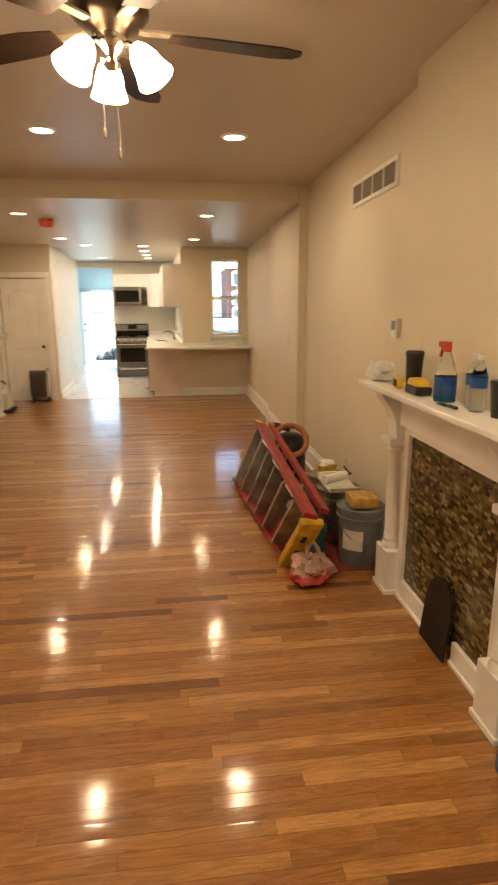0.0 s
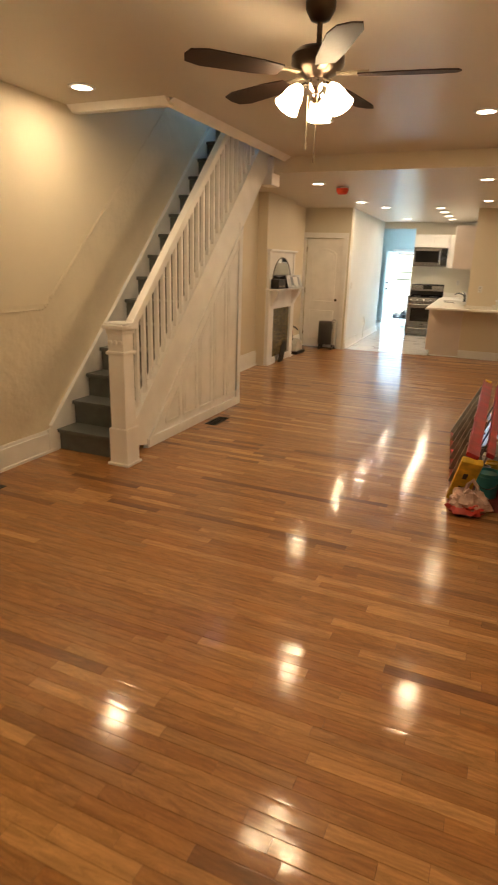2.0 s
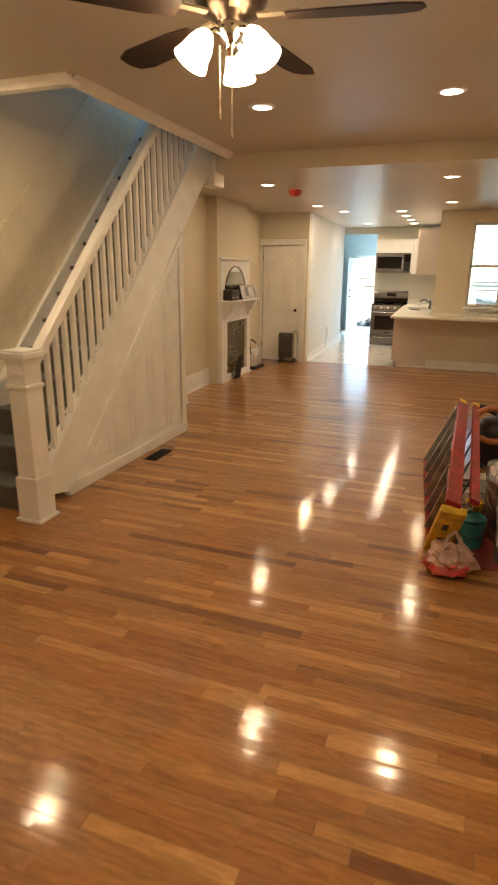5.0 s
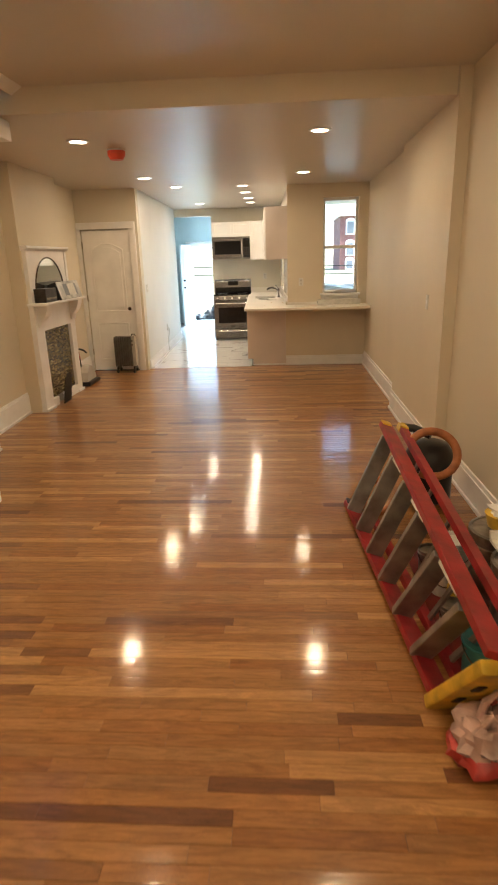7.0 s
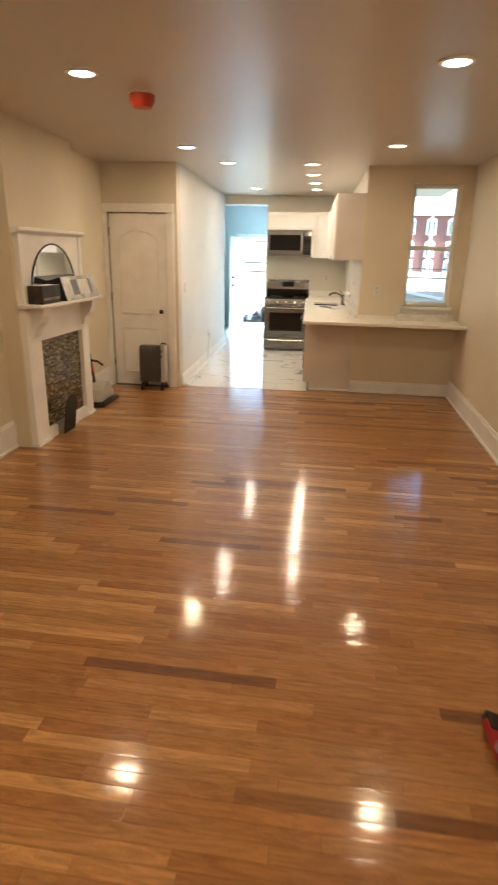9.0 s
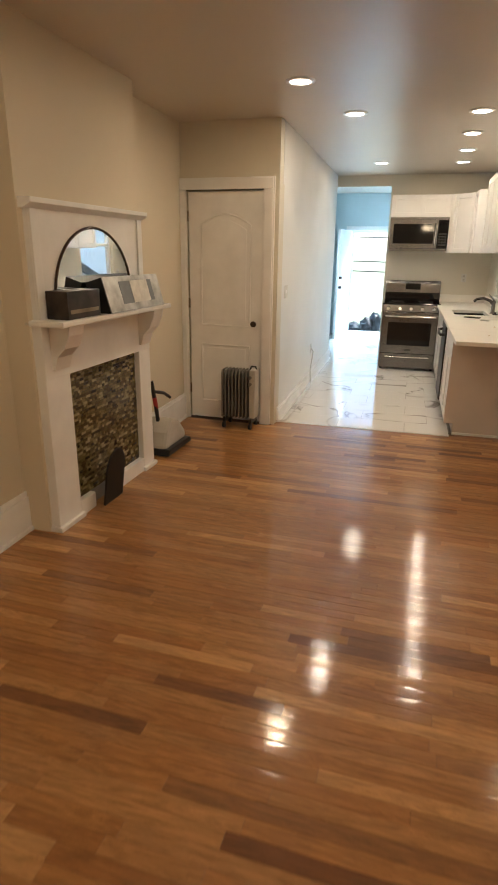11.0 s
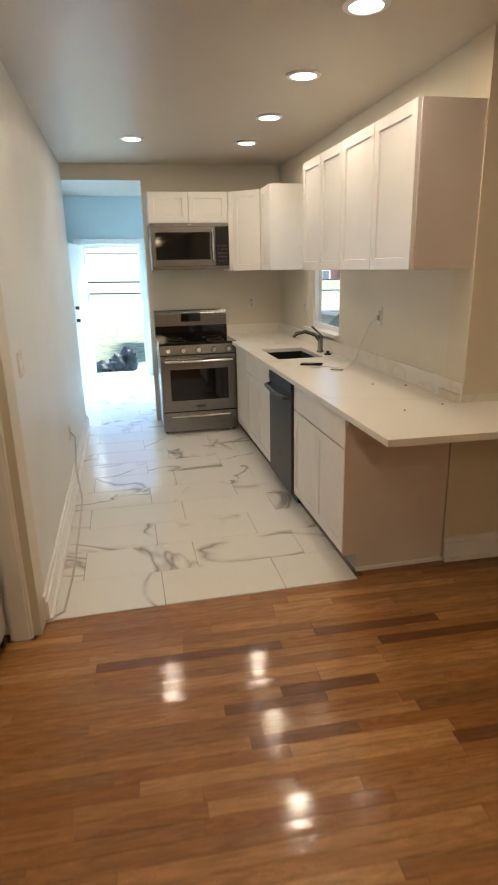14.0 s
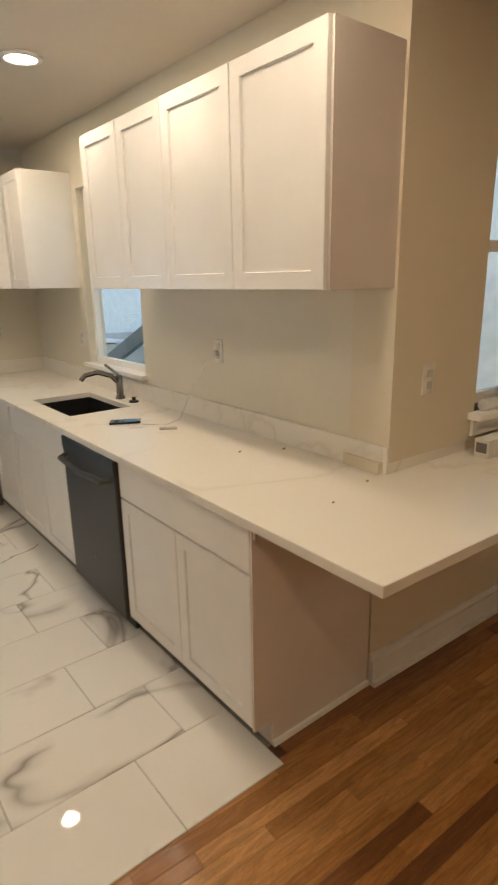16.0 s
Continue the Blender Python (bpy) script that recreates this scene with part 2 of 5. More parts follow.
TEAL = mat("teal_label", (.04, .22, .24), .5, var=.15)
SPONGE = mat("tan_sponge", (.50, .30, .09), .9, var=.25, scale=25, bump=.5, bscale=120)
ORANGE = mat("orange_brown_hose", (.36, .13, .045), .45, var=.2, scale=20)
DETECT = mat("red_dust_cap", (.60, .06, .022), .35, var=.15, scale=10)
BAGPL = mat("thin_carrier_bag", (.62, .42, .36), .35, var=.3, scale=10, bump=.5, bscale=22)
BAGRED = mat("red_bag_print", (.52, .05, .04), .4, var=.3, scale=10, bump=.4, bscale=22)
CLOTH = mat("white_cloth", (.80, .80, .80), .85, var=.06, scale=10, bump=.4, bscale=40)
BLUELIQ = mat("blue_cleaner_liquid", (.01, .16, .30), .1, var=.1, bump=0)
BLUELABEL = mat("blue_label", (.02, .09, .30), .4, var=.25, scale=30)
HEATER = mat("grey_enamel", (.15, .14, .13), .4, var=.12, scale=8, bump=.04)
HEATERW = mat("pale_enamel", (.52, .50, .46), .4, var=.08, scale=8)
BRASS = mat("tarnished_hinge", (.30, .25, .18), .4, .8, var=.25)
# Darker tone puts the shade in the wall register into bars and back plate.
GRILLE = mat("grille_shade", (.30, .27, .24), .6, var=.1)
GRASS = mat("lawn", (.17, .20, .12), .9, var=.35, scale=5, bump=.6, bscale=80)
CONCRETE = mat("concrete", (.36, .35, .33), .85, var=.15, scale=3, bump=.2)
BRICKM = mat("red_brick", (.20, .095, .085), .85, var=.2, scale=6, bump=.3)
MATRED = mat("red_rosin_paper", (.23, .035, .03), .75, var=.25, scale=8, bump=.1)
CLEAR = glass("clear_plastic", (.93, .96, .98), .03)
PANE = glass("window_glass")
MIRROR = mat("mirror_silver", (.88, .9, .9), .015, 1.0, var=.01, bump=0)
FROST = glow("lit_frosted_glass", (1.0, .73, .42), SHADE_GLOW)
DISC = glow("lit_downlight_lens", (1.0, .88, .68), 3.5)
SILVERPRINT = mat("silver_print_card", (.50, .50, .49), .35, .3, var=.35, scale=9, bump=0)
DARKPRINT = mat("dark_print_card", (.03, .022, .018), .4, var=.6, scale=12, bump=0)

# ---- geometry helpers ----


class G:
    def __init__(self): self.v, self.f = [], []

    def box(self, x0, y0, z0, x1, y1, z1):
        n = len(self.v); x0, x1 = sorted((x0, x1)); y0, y1 = sorted((y0, y1)); z0, z1 = sorted((z0, z1))
        self.v += [(x0, y0, z0), (x1, y0, z0), (x1, y1, z0), (x0, y1, z0), (x0, y0, z1), (x1, y0, z1), (x1, y1, z1), (x0, y1, z1)]
        self.f += [tuple(n + i for i in q) for q in ((0, 3, 2, 1), (4, 5, 6, 7), (0, 1, 5, 4), (1, 2, 6, 5), (2, 3, 7, 6), (3, 0, 4, 7))]
        return self

    def prism(self, poly, axis, a, b):
        """poly in the two other axes, in the order x, y, z."""
        n, k = len(self.v), len(poly)
        for d in (a, b):
            for p, q in poly:
                self.v.append((d, p, q) if axis == "x" else (p, d, q) if axis == "y" else (p, q, d))
        self.f += [tuple(n + i for i in range(k)), tuple(n + k + i for i in reversed(range(k)))]
        self.f += [(n + (i + 1) % k, n + i, n + k + i, n + k + (i + 1) % k) for i in range(k)]
        return self

    def lathe(self, prof, c=(0, 0, 0), n=20, cap=True):
        s = len(self.v)
        for r, z in prof:
            for i in range(n):
                a = 2 * math.pi * i / n
                self.v.append((c[0] + r * math.cos(a), c[1] + r * math.sin(a), c[2] + z))
        for j in range(len(prof) - 1):
            for i in range(n):
                k = (i + 1) % n
                self.f.append((s + j * n + i, s + j * n + k, s + (j + 1) * n + k, s + (j + 1) * n + i))
        if cap:
            self.f.append(tuple(s + i for i in reversed(range(n)))); self.f.append(tuple(s + (len(prof) - 1) * n + i for i in range(n)))
        return self

    def tube(self, pts, r, n=8):
        s = len(self.v); pts = [Vector(p) for p in pts]
        for i, p in enumerate(pts):
            d = (pts[min(i + 1, len(pts) - 1)] - pts[max(i - 1, 0)]).normalized()
            u = d.orthogonal().normalized() if i == 0 else (u - d * u.dot(d)).normalized()
            w = d.cross(u)
            for k in range(n):
                a = 2 * math.pi * k / n; self.v.append(tuple(p + (u * math.cos(a) + w * math.sin(a)) * r))
        for j in range(len(pts) - 1):
            for k in range(n):
                q = (k + 1) % n
                self.f.append((s + j * n + k, s + j * n + q, s + (j + 1) * n + q, s + (j + 1) * n + k))
        self.f += [tuple(s + i for i in reversed(range(n))), tuple(s + (len(pts) - 1) * n + i for i in range(n))]
        return self

    def beam(self, p, q, w, h, up=(0, 0, 1)):
        """A bar from p to q, w wide across and h deep along up."""
        p, q = Vector(p), Vector(q); d = (q - p).normalized(); s = d.cross(Vector(up)).normalized(); u = s.cross(d); n = len(self.v)
        for e in (p, q):
            for a, b in ((-1, -1), (1, -1), (1, 1), (-1, 1)):
                self.v.append(tuple(e + s * a * w / 2 + u * b * h / 2))
        self.f += [tuple(n + i for i in f) for f in ((0, 1, 2, 3), (7, 6, 5, 4), (1, 0, 4, 5), (2, 1, 5, 6), (3, 2, 6, 7), (0, 3, 7, 4))]
        return self

    def blob(self, c, r, seed=0, rough=.25, seg=16, rings=10):
        s = len(self.v)
        for j in range(rings + 1):
            t = math.pi * j / rings
            for i in range(seg):
                a = 2 * math.pi * i / seg
                d = Vector((math.sin(t) * math.cos(a), math.sin(t) * math.sin(a), math.cos(t)))
                k = 1 + rough * noise.noise(d * 2.3 + Vector((seed * 7.1, 0, 0))) + rough * .6 * noise.noise(d * 5 + Vector((0, seed * 3.3, 0)))
                self.v.append((c[0] + d.x * r[0] * k, c[1] + d.y * r[1] * k, max(c[2] - r[2] * .8, c[2] + d.z * r[2] * k)))
        for j in range(rings):
            for i in range(seg):
                k = (i + 1) % seg
                self.f.append((s + j * seg + i, s + (j + 1) * seg + i, s + (j + 1) * seg + k, s + j * seg + k))
        return self


ID = Matrix.Identity(4)
KITCHEN = Matrix.Translation((0, 9.3, 0)) @ pose(0, 0, 0, 0, 0, 2.2) @ Matrix.Translation((0, -9.3, 0))
XF = ID
BASE = {}


def mesh_of(name, g, material, off=Vector(), bevel=0.0, smooth=False):
    me = bpy.data.meshes.new(name)
    me.from_pydata([tuple(Vector(v) - off) for v in g.v], [], g.f)
    bm = bmesh.new(); bm.from_mesh(me)
    bmesh.ops.recalc_face_normals(bm, faces=bm.faces)
    if bevel:
        bmesh.ops.bevel(bm, geom=[e for e in bm.edges if e.is_manifold and e.calc_face_angle(0) > .6], offset=bevel, segments=2, profile=.6, affect='EDGES', clamp_overlap=True)
    bm.to_mesh(me); bm.free()
    me.materials.append(material)
    if smooth:
        for p in me.polygons: p.use_smooth = True
        me.set_sharp_from_angle(angle=radians(40))
    return me


def thing(name, at, label, category, group="", rz=0, kind=""):
    o = new(name); o.empty_display_size = .1
    o.matrix_basis = XF @ pose(*at, 0, 0, rz); BASE[o] = Vector(at)
    return tagged(o, label, category, group, kind)


def part(name, g, material, parent, label="", bevel=0.0, smooth=False):
    """geometry in house coordinates (for a thing with rz: as if unturned)."""
    o = new(name, mesh_of(name, g, material, BASE.get(parent, Vector()), bevel, smooth))
    o.parent = parent; BASE[o] = BASE.get(parent, Vector())
    return tagged(o, label)


def solid(name, g, material, label, category, at=None, group="", kind="", bevel=0.0, smooth=False):
    at = Vector(at) if at else Vector()
    o = new(name, mesh_of(name, g, material, at, bevel, smooth)); o.matrix_basis = XF @ Matrix.Translation(at); BASE[o] = at
    return tagged(o, label, category, group, kind)


def wall(name, boxes, material, label="plain painted wall"):
    g = G()
    for b in boxes: g.box(*b)
    return solid(name, g, material, label, "wall", kind="structure")


# ---- structure: front room and rear room ----
CF, CR = 2.75, 2.585
floor_boards = solid("floor", G().box(-1.6, -3.4, -.12, 3.0, 9.46, -.012), SUBFLOOR, "glossy varnished oak strip floor", "floor", kind="structure")
wall("wall_left", [(-1.44, -3.4, 0, -1.24, 4.9, 5.4)], WALL, "cream painted wall beside the stairs")
wall("wall_left_stub", [(-1.44, 4.9, 0, -1.13, 5.3, CF)], WALL, "short cream wall under the stairs")
g = G().prism([(-1.36, 5.3), (-1.52, 9.17), (-1.7, 9.17), (-1.7, 5.3)], "z", 0, CF)
solid("wall_left_rear", g, WALL, "cream wall behind the small fireplace", "wall", kind="structure")
g = G().prism([(-1.265, 6.63), (-1.29, 7.92), (-1.5, 7.92), (-1.5, 6.63)], "z", 0, CF)
solid("chimney_breast_rear", g, WALL, "cream chimney breast of the small fireplace", "wall", kind="structure")
wall("wall_right_front", [(2.72, -3.4, 0, 2.9, 4.85, CF)], WALL, "warm cream front room wall")
wall("wall_right_pier", [(2.635, 4.85, 0, 2.9, 6.68, CF)], WALL, "cream wall pier between the rooms")
wall("wall_right_rear", [(2.70, 6.68, 0, 2.9, 9.6, CF)], WALL, "cream rear room wall")
wall("chimney_breast_front", [(2.62, .3, 0, 2.72, 2.02, CF)], WALL, "tall cream chimney breast above the mantel")
wall("wall_front", [(-1.44, -3.6, 0, 2.9, -3.4, CF)], WALL, "cream street-side wall")
wall("wall_closet", [(-1.7, 9.17, 2.06, -.62, 9.29, CR + .1), (-1.7, 9.17, 0, -1.47, 9.29, 2.06), (-.75, 9.17, 0, -.62, 9.29, 2.06), (-1.6, 9.29, 0, -.62, 9.33, 2.1)], KWALL, "cream wall round the closet door")
g = G().box(-.37, -3.4, CF, 2.9, 4.87, CF + .2).box(-1.44, -3.4, CF, -.37, 2.33, CF + .2)
solid("ceiling_front", g, CEIL, "warm white front room ceiling", "ceiling", kind="structure")
g = G().box(-1.62, 4.87, CR, 2.9, 13.0, CR + .36)
solid("ceiling_rear", g, CEILGLOSS, "warm white semi-gloss rear ceiling", "ceiling", kind="structure")
g = G().box(-.52, 4.852, CR, 2.62, 4.868, CF)
solid("ceiling_step_trim", g, WALL, "cream face of the ceiling step", "trim", kind="structure")
# stairwell above
wall("stairwell_wall", [(-.42, 2.33, CF + .2, -.35, 7.0, 5.4), (-1.24, 7.0, 2.9, -.35, 7.1, 5.4), (-1.24, 2.25, CF + .2, -.35, 2.33, 5.4)], BLUEWALL, "shaded blue-grey stairwell wall")
wall("upper_landing_floor", [(-1.24, 4.78, 2.95, -.42, 7.0, 3.1)], STAIR, "painted landing floor")
solid("stairwell_ceiling", G().box(-1.44, 2.25, 5.4, -.35, 7.1, 5.5), CEIL, "upper stairwell ceiling", "ceiling", kind="structure")
g = G().prism([(2.26, CF - .045), (2.335, CF - .045), (2.335, CF), (2.20, CF)], "x", -1.235, -.33)
solid("well_trim_front", g, TRIM, "white crown moulding at the stair opening", "trim", kind="structure")
g = G().prism([(-.37, CF - .05), (-.29, CF), (-.37, CF)], "y", 2.26, 4.85)
solid("well_trim_side", g, TRIM, "white crown moulding along the stair opening", "trim", kind="structure")


def baseboard(name, p, q, h=.2, side=1, t=.022):
    p, q = Vector((*p, 0)), Vector((*q, 0)); d = (q - p).normalized(); n = Vector((-d.y, d.x, 0)) * side
    g = G()
    for (a, b, z0, z1) in ((0, t, .0, h - .03), (0, t * .55, h - .03, h), (t, t + .014, 0, .022)):
        k = len(g.v)
        for e in (p, q):
            for (s, z) in ((a, z0), (b, z0), (b, z1), (a, z1)): g.v.append(tuple(e + n * s + Vector((0, 0, z))))
        g.f += [tuple(k + i for i in f) for f in ((0, 1, 2, 3), (7, 6, 5, 4), (1, 0, 4, 5), (2, 1, 5, 6), (3, 2, 6, 7), (0, 3, 7, 4))]
    return solid(name, g, TRIM, "tall white moulded baseboard", "baseboard", kind="structure")


baseboard("baseboard_left", (-1.24, -3.4), (-1.24, 1.8), side=-1)
baseboard("baseboard_stub", (-1.13, 4.9), (-1.13, 5.3), h=.235, side=-1)
baseboard("baseboard_stub_end", (-1.13, 5.3), (-1.36, 5.3), h=.235, side=-1)
baseboard("baseboard_left_rear", (-1.361, 5.32), (-1.414, 6.63), h=.235, side=-1)
baseboard("baseboard_nook", (-1.468, 7.92), (-1.52, 9.17), h=.24, side=-1)
baseboard("baseboard_right", (2.72, 2.03), (2.72, 4.85), side=1)
baseboard("baseboard_pier", (2.635, 4.85), (2.635, 6.68), side=1)
baseboard("baseboard_pier_end", (2.70, 6.68), (2.635, 6.68), side=-1)
baseboard("baseboard_right_rear", (2.70, 6.7), (2.70, 9.4), side=1)

# ---- structure: kitchen and back hall ----
XF = KITCHEN
solid("floor_kitchen", G().box(-1.2, 9.305, -.12, .965, 16.1, .001).box(.965, 9.40, -.12, 1.56, 16.1, .001), GROUT, "polished white marble-look tile floor", "floor", kind="structure")
wall("wall_kitchen_left", [(-.8, 9.33, 0, -.62, 12.98, CR + .1)], WHITEWALL, "white kitchen passage wall")
wall("wall_kitchen_right", [(1.55, 9.44, 0, 1.68, 11.2, CR + .1), (1.55, 12.0, 0, 1.68, 13.1, CR + .1), (1.55, 11.2, 0, 1.68, 12.0, 1.06), (1.55, 11.2, 2.2, 1.68, 12.0, CR + .1)], KWALL, "cream kitchen wall with a small window")
wall("wall_kitchen_back", [(-.8, 12.98, 2.44, .13, 13.1, CR + .1), (.13, 12.98, 0, 1.68, 13.1, CR + .1)], KWALL, "cream wall behind the range")
wall("wall_hall_left", [(-1.25, 13.1, 0, -1.1, 16.0, 2.7), (-1.25, 12.98, 0, -.8, 13.1, 2.7)], BLUEWALL, "pale blue back hall wall")
wall("wall_hall_right", [(.45, 13.1, 0, .6, 16.0, 2.7)], BLUEWALL, "pale blue back hall wall")
wall("wall_hall_end", [(-1.25, 15.88, 0, -.69, 16.0, 2.7), (.18, 15.88, 0, .6, 16.0, 2.7), (-.69, 15.88, 1.97, .18, 16.0, 2.7)], BLUEWALL, "pale blue wall round the back door")
solid("ceiling_hall", G().box(-1.25, 13.1, 2.62, .6, 16.0, 2.72), CEIL, "back hall ceiling", "ceiling", kind="structure")
baseboard("baseboard_kitchen", (-.62, 9.29), (-.62, 12.98), h=.14, side=-1)
baseboard("baseboard_hall", (-1.1, 13.1), (-1.1, 15.88), h=.14, side=-1)
XF = ID
# wall with the tall window, and the low wall under the bar
WX0, WX1, WZ0, WZ1, WY = 2.05, 2.56, 1.07, 2.40, 9.42
wall("wall_window", [(1.53, WY, .95, WX0, WY + .2, CR), (WX1, WY, .95, 2.9, WY + .2, CR), (WX0, WY, .95, WX1, WY + .2, WZ0), (WX0, WY, WZ1, WX1, WY + .2, CR), (1.5, WY + .02, 0, 2.9, WY + .2, .95)], WALL, "cream wall round the tall window")
baseboard("baseboard_bar", (1.5, WY + .02), (2.69, WY + .02), h=.14, side=-1)

# ---- ceiling fixtures ----


def downlight(x, y, z, watts=DOWNLIGHT_W, tint=WARM):
    t = thing("recessed_light", (x, y, z), "lit round recessed downlight with a thin white trim ring", "ceiling light", "recessed ceiling lights")
    part("trim_ring", G().lathe([(.095, 0), (.095, -.006), (.07, -.011), (.066, -.004)], (x, y, z), 28, False), TRIM, t, smooth=True)
    part("lens", G().lathe([(.068, -.003), (.068, -.007), (.04, -.009)], (x, y, z), 28), DISC, t, "glowing frosted lens")
    d = bpy.data.lights.new("downlight_beam", 'AREA'); d.shape = 'DISK'; d.size = .12; d.energy = watts; d.color = tint
    o = new("downlight_beam", d); o.matrix_world = pose(x, y, z - .014)


# The two at y < 0 are unseen, added to brighten wall and mantel.
for x, y in ((-.78, 1.83), (.54, 3.28), (1.83, 3.3), (2.0, -.35), (-.78, -1.6)): downlight(x, y, CF, DOWNLIGHT_W * (1.1 if x < 0 else 2.0 if y < 0 else 1))
for x, y in ((-.26, 5.82), (1.78, 5.77), (-.25, 8.2), (1.72, 8.17)): downlight(x, y, CR, DOWNLIGHT_W * (.95 if y < 7 else 1.1 if x < 0 else .58))
for x, y in ((-.03, 9.18), (.9, 9.31), (.88, 10.18), (.88, 11.08), (.87, 11.92), (-.06, 11.82)): downlight(x, y, CR, DOWNLIGHT_W * .74, (1.0, .765, .50))

d = thing("smoke_detector", (-.06, 6.28, CR), "smoke detector under a red plastic dust cap", "smoke detector")
part("base_plate", G().lathe([(.084, 0), (.084, -.012), (.06, -.016)], (-.06, 6.28, CR), 24), TRIM, d)
part("dust_cap", G().lathe([(.082, -.012), (.08, -.05), (.058, -.085), (.0, -.09)], (-.06, 6.28, CR), 24, False), DETECT, d, "bright red dust cap", smooth=True)

FX, FY = 1.2, 1.06
fan = thing("ceiling_fan", (FX, FY, CF), "dark bronze ceiling fan with walnut blades and lit frosted shades", "ceiling fan")
part("canopy", G().lathe([(.07, 0), (.068, -.03), (.045, -.07), (.02, -.08)], (FX, FY, CF), 24), BRONZE, fan, smooth=True)
part("downrod", G().lathe([(.013, -.07), (.013, -.19)], (FX, FY, CF), 12), BRONZE, fan)
part("motor_housing", G().lathe([(.03, -.18), (.10, -.19), (.125, -.215), (.125, -.25), (.10, -.28), (.06, -.30), (.05, -.31)], (FX, FY, CF), 28), BRONZE, fan, smooth=True)
part("light_hub", G().lathe([(.045, -.30), (.05, -.33), (.035, -.36), (.02, -.375), (.03, -.39), (.012, -.41)], (FX, FY, CF), 20), CHROME, fan, "bright metal light hub", smooth=True)
for k in range(5):
    a = radians(10 + 72 * k); c, s = math.cos(a), math.sin(a); R = lambda r, w, z: (FX + c * r - s * w, FY + s * r + c * w, CF + z)
    g = G(); pts = [(.19, -.045), (.30, -.062), (.56, -.072), (.635, -.05), (.65, 0), (.635, .05), (.56, .072), (.30, .062), (.19, .045)]
    n = len(pts)
    for dz in (-.297, -.291): g.v += [R(r, w, dz + w * .16) for r, w in pts]
    g.f += [tuple(range(n)), tuple(reversed(range(n, 2 * n)))] + [((i + 1) % n, i, n + i, n + (i + 1) % n) for i in range(n)]
    b = part("blade", g, BLADE, fan)
    part("blade_iron", G().beam(R(.09, 0, -.287), R(.24, 0, -.284), .035, .008), BRASS, b, "bright metal blade bracket")
for k in range(3):
    a = radians(100 + 120 * k); c, s = math.cos(a), math.sin(a)
    arm = part("shade_arm", G().tube([(FX + c * r, FY + s * r, CF + z) for r, z in ((.02, -.34), (.06, -.335), (.085, -.35))], .011), CHROME, fan, smooth=True)
    g = G(); ax = Vector((c * .55, s * .55, -.83)).normalized(); u = ax.orthogonal().normalized(); w = ax.cross(u); o = Vector((FX + c * .085, FY + s * .085, CF - .345))
    prof = ((.02, 0), (.034, .02), (.045, .05), (.05, .08), (.062, .115), (.058, .115), (.04, .06))
    for r, l in prof:
        for i in range(18): g.v.append(tuple(o + ax * l + (u * math.cos(i * math.pi / 9) + w * math.sin(i * math.pi / 9)) * r))
    for j in range(len(prof) - 1):
        g.f += [(j * 18 + i, j * 18 + (i + 1) % 18, (j + 1) * 18 + (i + 1) % 18, (j + 1) * 18 + i) for i in range(18)]
    part("shade", g, FROST, arm, "glowing frosted glass bell shade", smooth=True)
for dx, l in ((-.03, .58), (.015, .64)):
    part("pull_chain", G().tube([(FX + dx, FY - .03, CF - .38), (FX + dx, FY - .03, CF - l)], .0025, 6).lathe([(.002, 0), (.006, -.01), (.005, -.03), (.0, -.034)], (FX + dx, FY - .03, CF - l), 8), BRASS, fan, "thin metal pull chain")

# ---- staircase ----
st = thing("staircase", (-.9, 1.83, 0), "straight staircase with grey treads, white balusters and panelled side", "staircase")
RISE, RUN = .208, .21
for k in range(15):
    y, z = 1.83 + RUN * k, RISE * (k + 1) - .022
    part("tread", G().box(-1.215, y - .03, z - .032, -.60, y + RUN + .012, z), STAIR, st, "worn grey painted tread", bevel=.007)
    part("riser", G().box(-1.215, y, z - RISE + .0, -.60, y + .016, z - .032), STAIR, st)
part("wall_skirt", G().prism([(1.70, 0), (1.70, .2), (1.77, .22), (4.9, 3.3), (5.0, 3.3), (5.0, 3.05), (1.95, 0)], "x", -1.238, -1.212), TRIM, st, "white sloping skirt board")
part("skirt_cap", G().prism([(1.74, .205), (4.9, 3.305), (4.9, 3.335), (1.73, .235)], "x", -1.238, -1.20), TRIM, st)
part("stringer", G().prism([(1.9, 0.1), (1.9, .18), (4.86, 3.1), (4.86, 2.66), (2.21, .03)], "x", -.60, -.555), TRIM, st, "white closed stringer")
part("stringer_cap", G().prism([(1.87, .15), (1.87, .185), (4.6, 2.88), (4.6, 2.845)], "x", -.625, -.535), TRIM, st)
part("stringer_moulding", G().prism([(2.20, .03), (2.20, .075), (4.12, 1.965), (4.12, 1.92)], "x", -.556, -.535), TRIM, st)
part("stringer_end", G().box(-.66, 4.80, CR - .13, -.50, 5.06, CF), TRIM, st, "white boxed end of the stringer", bevel=.012)
part("side_panel", G().prism([(2.19, 0), (4.14, 0), (4.14, 2.0)], "x", -.60, -.566), TRIM, st, "white panelled stair side")
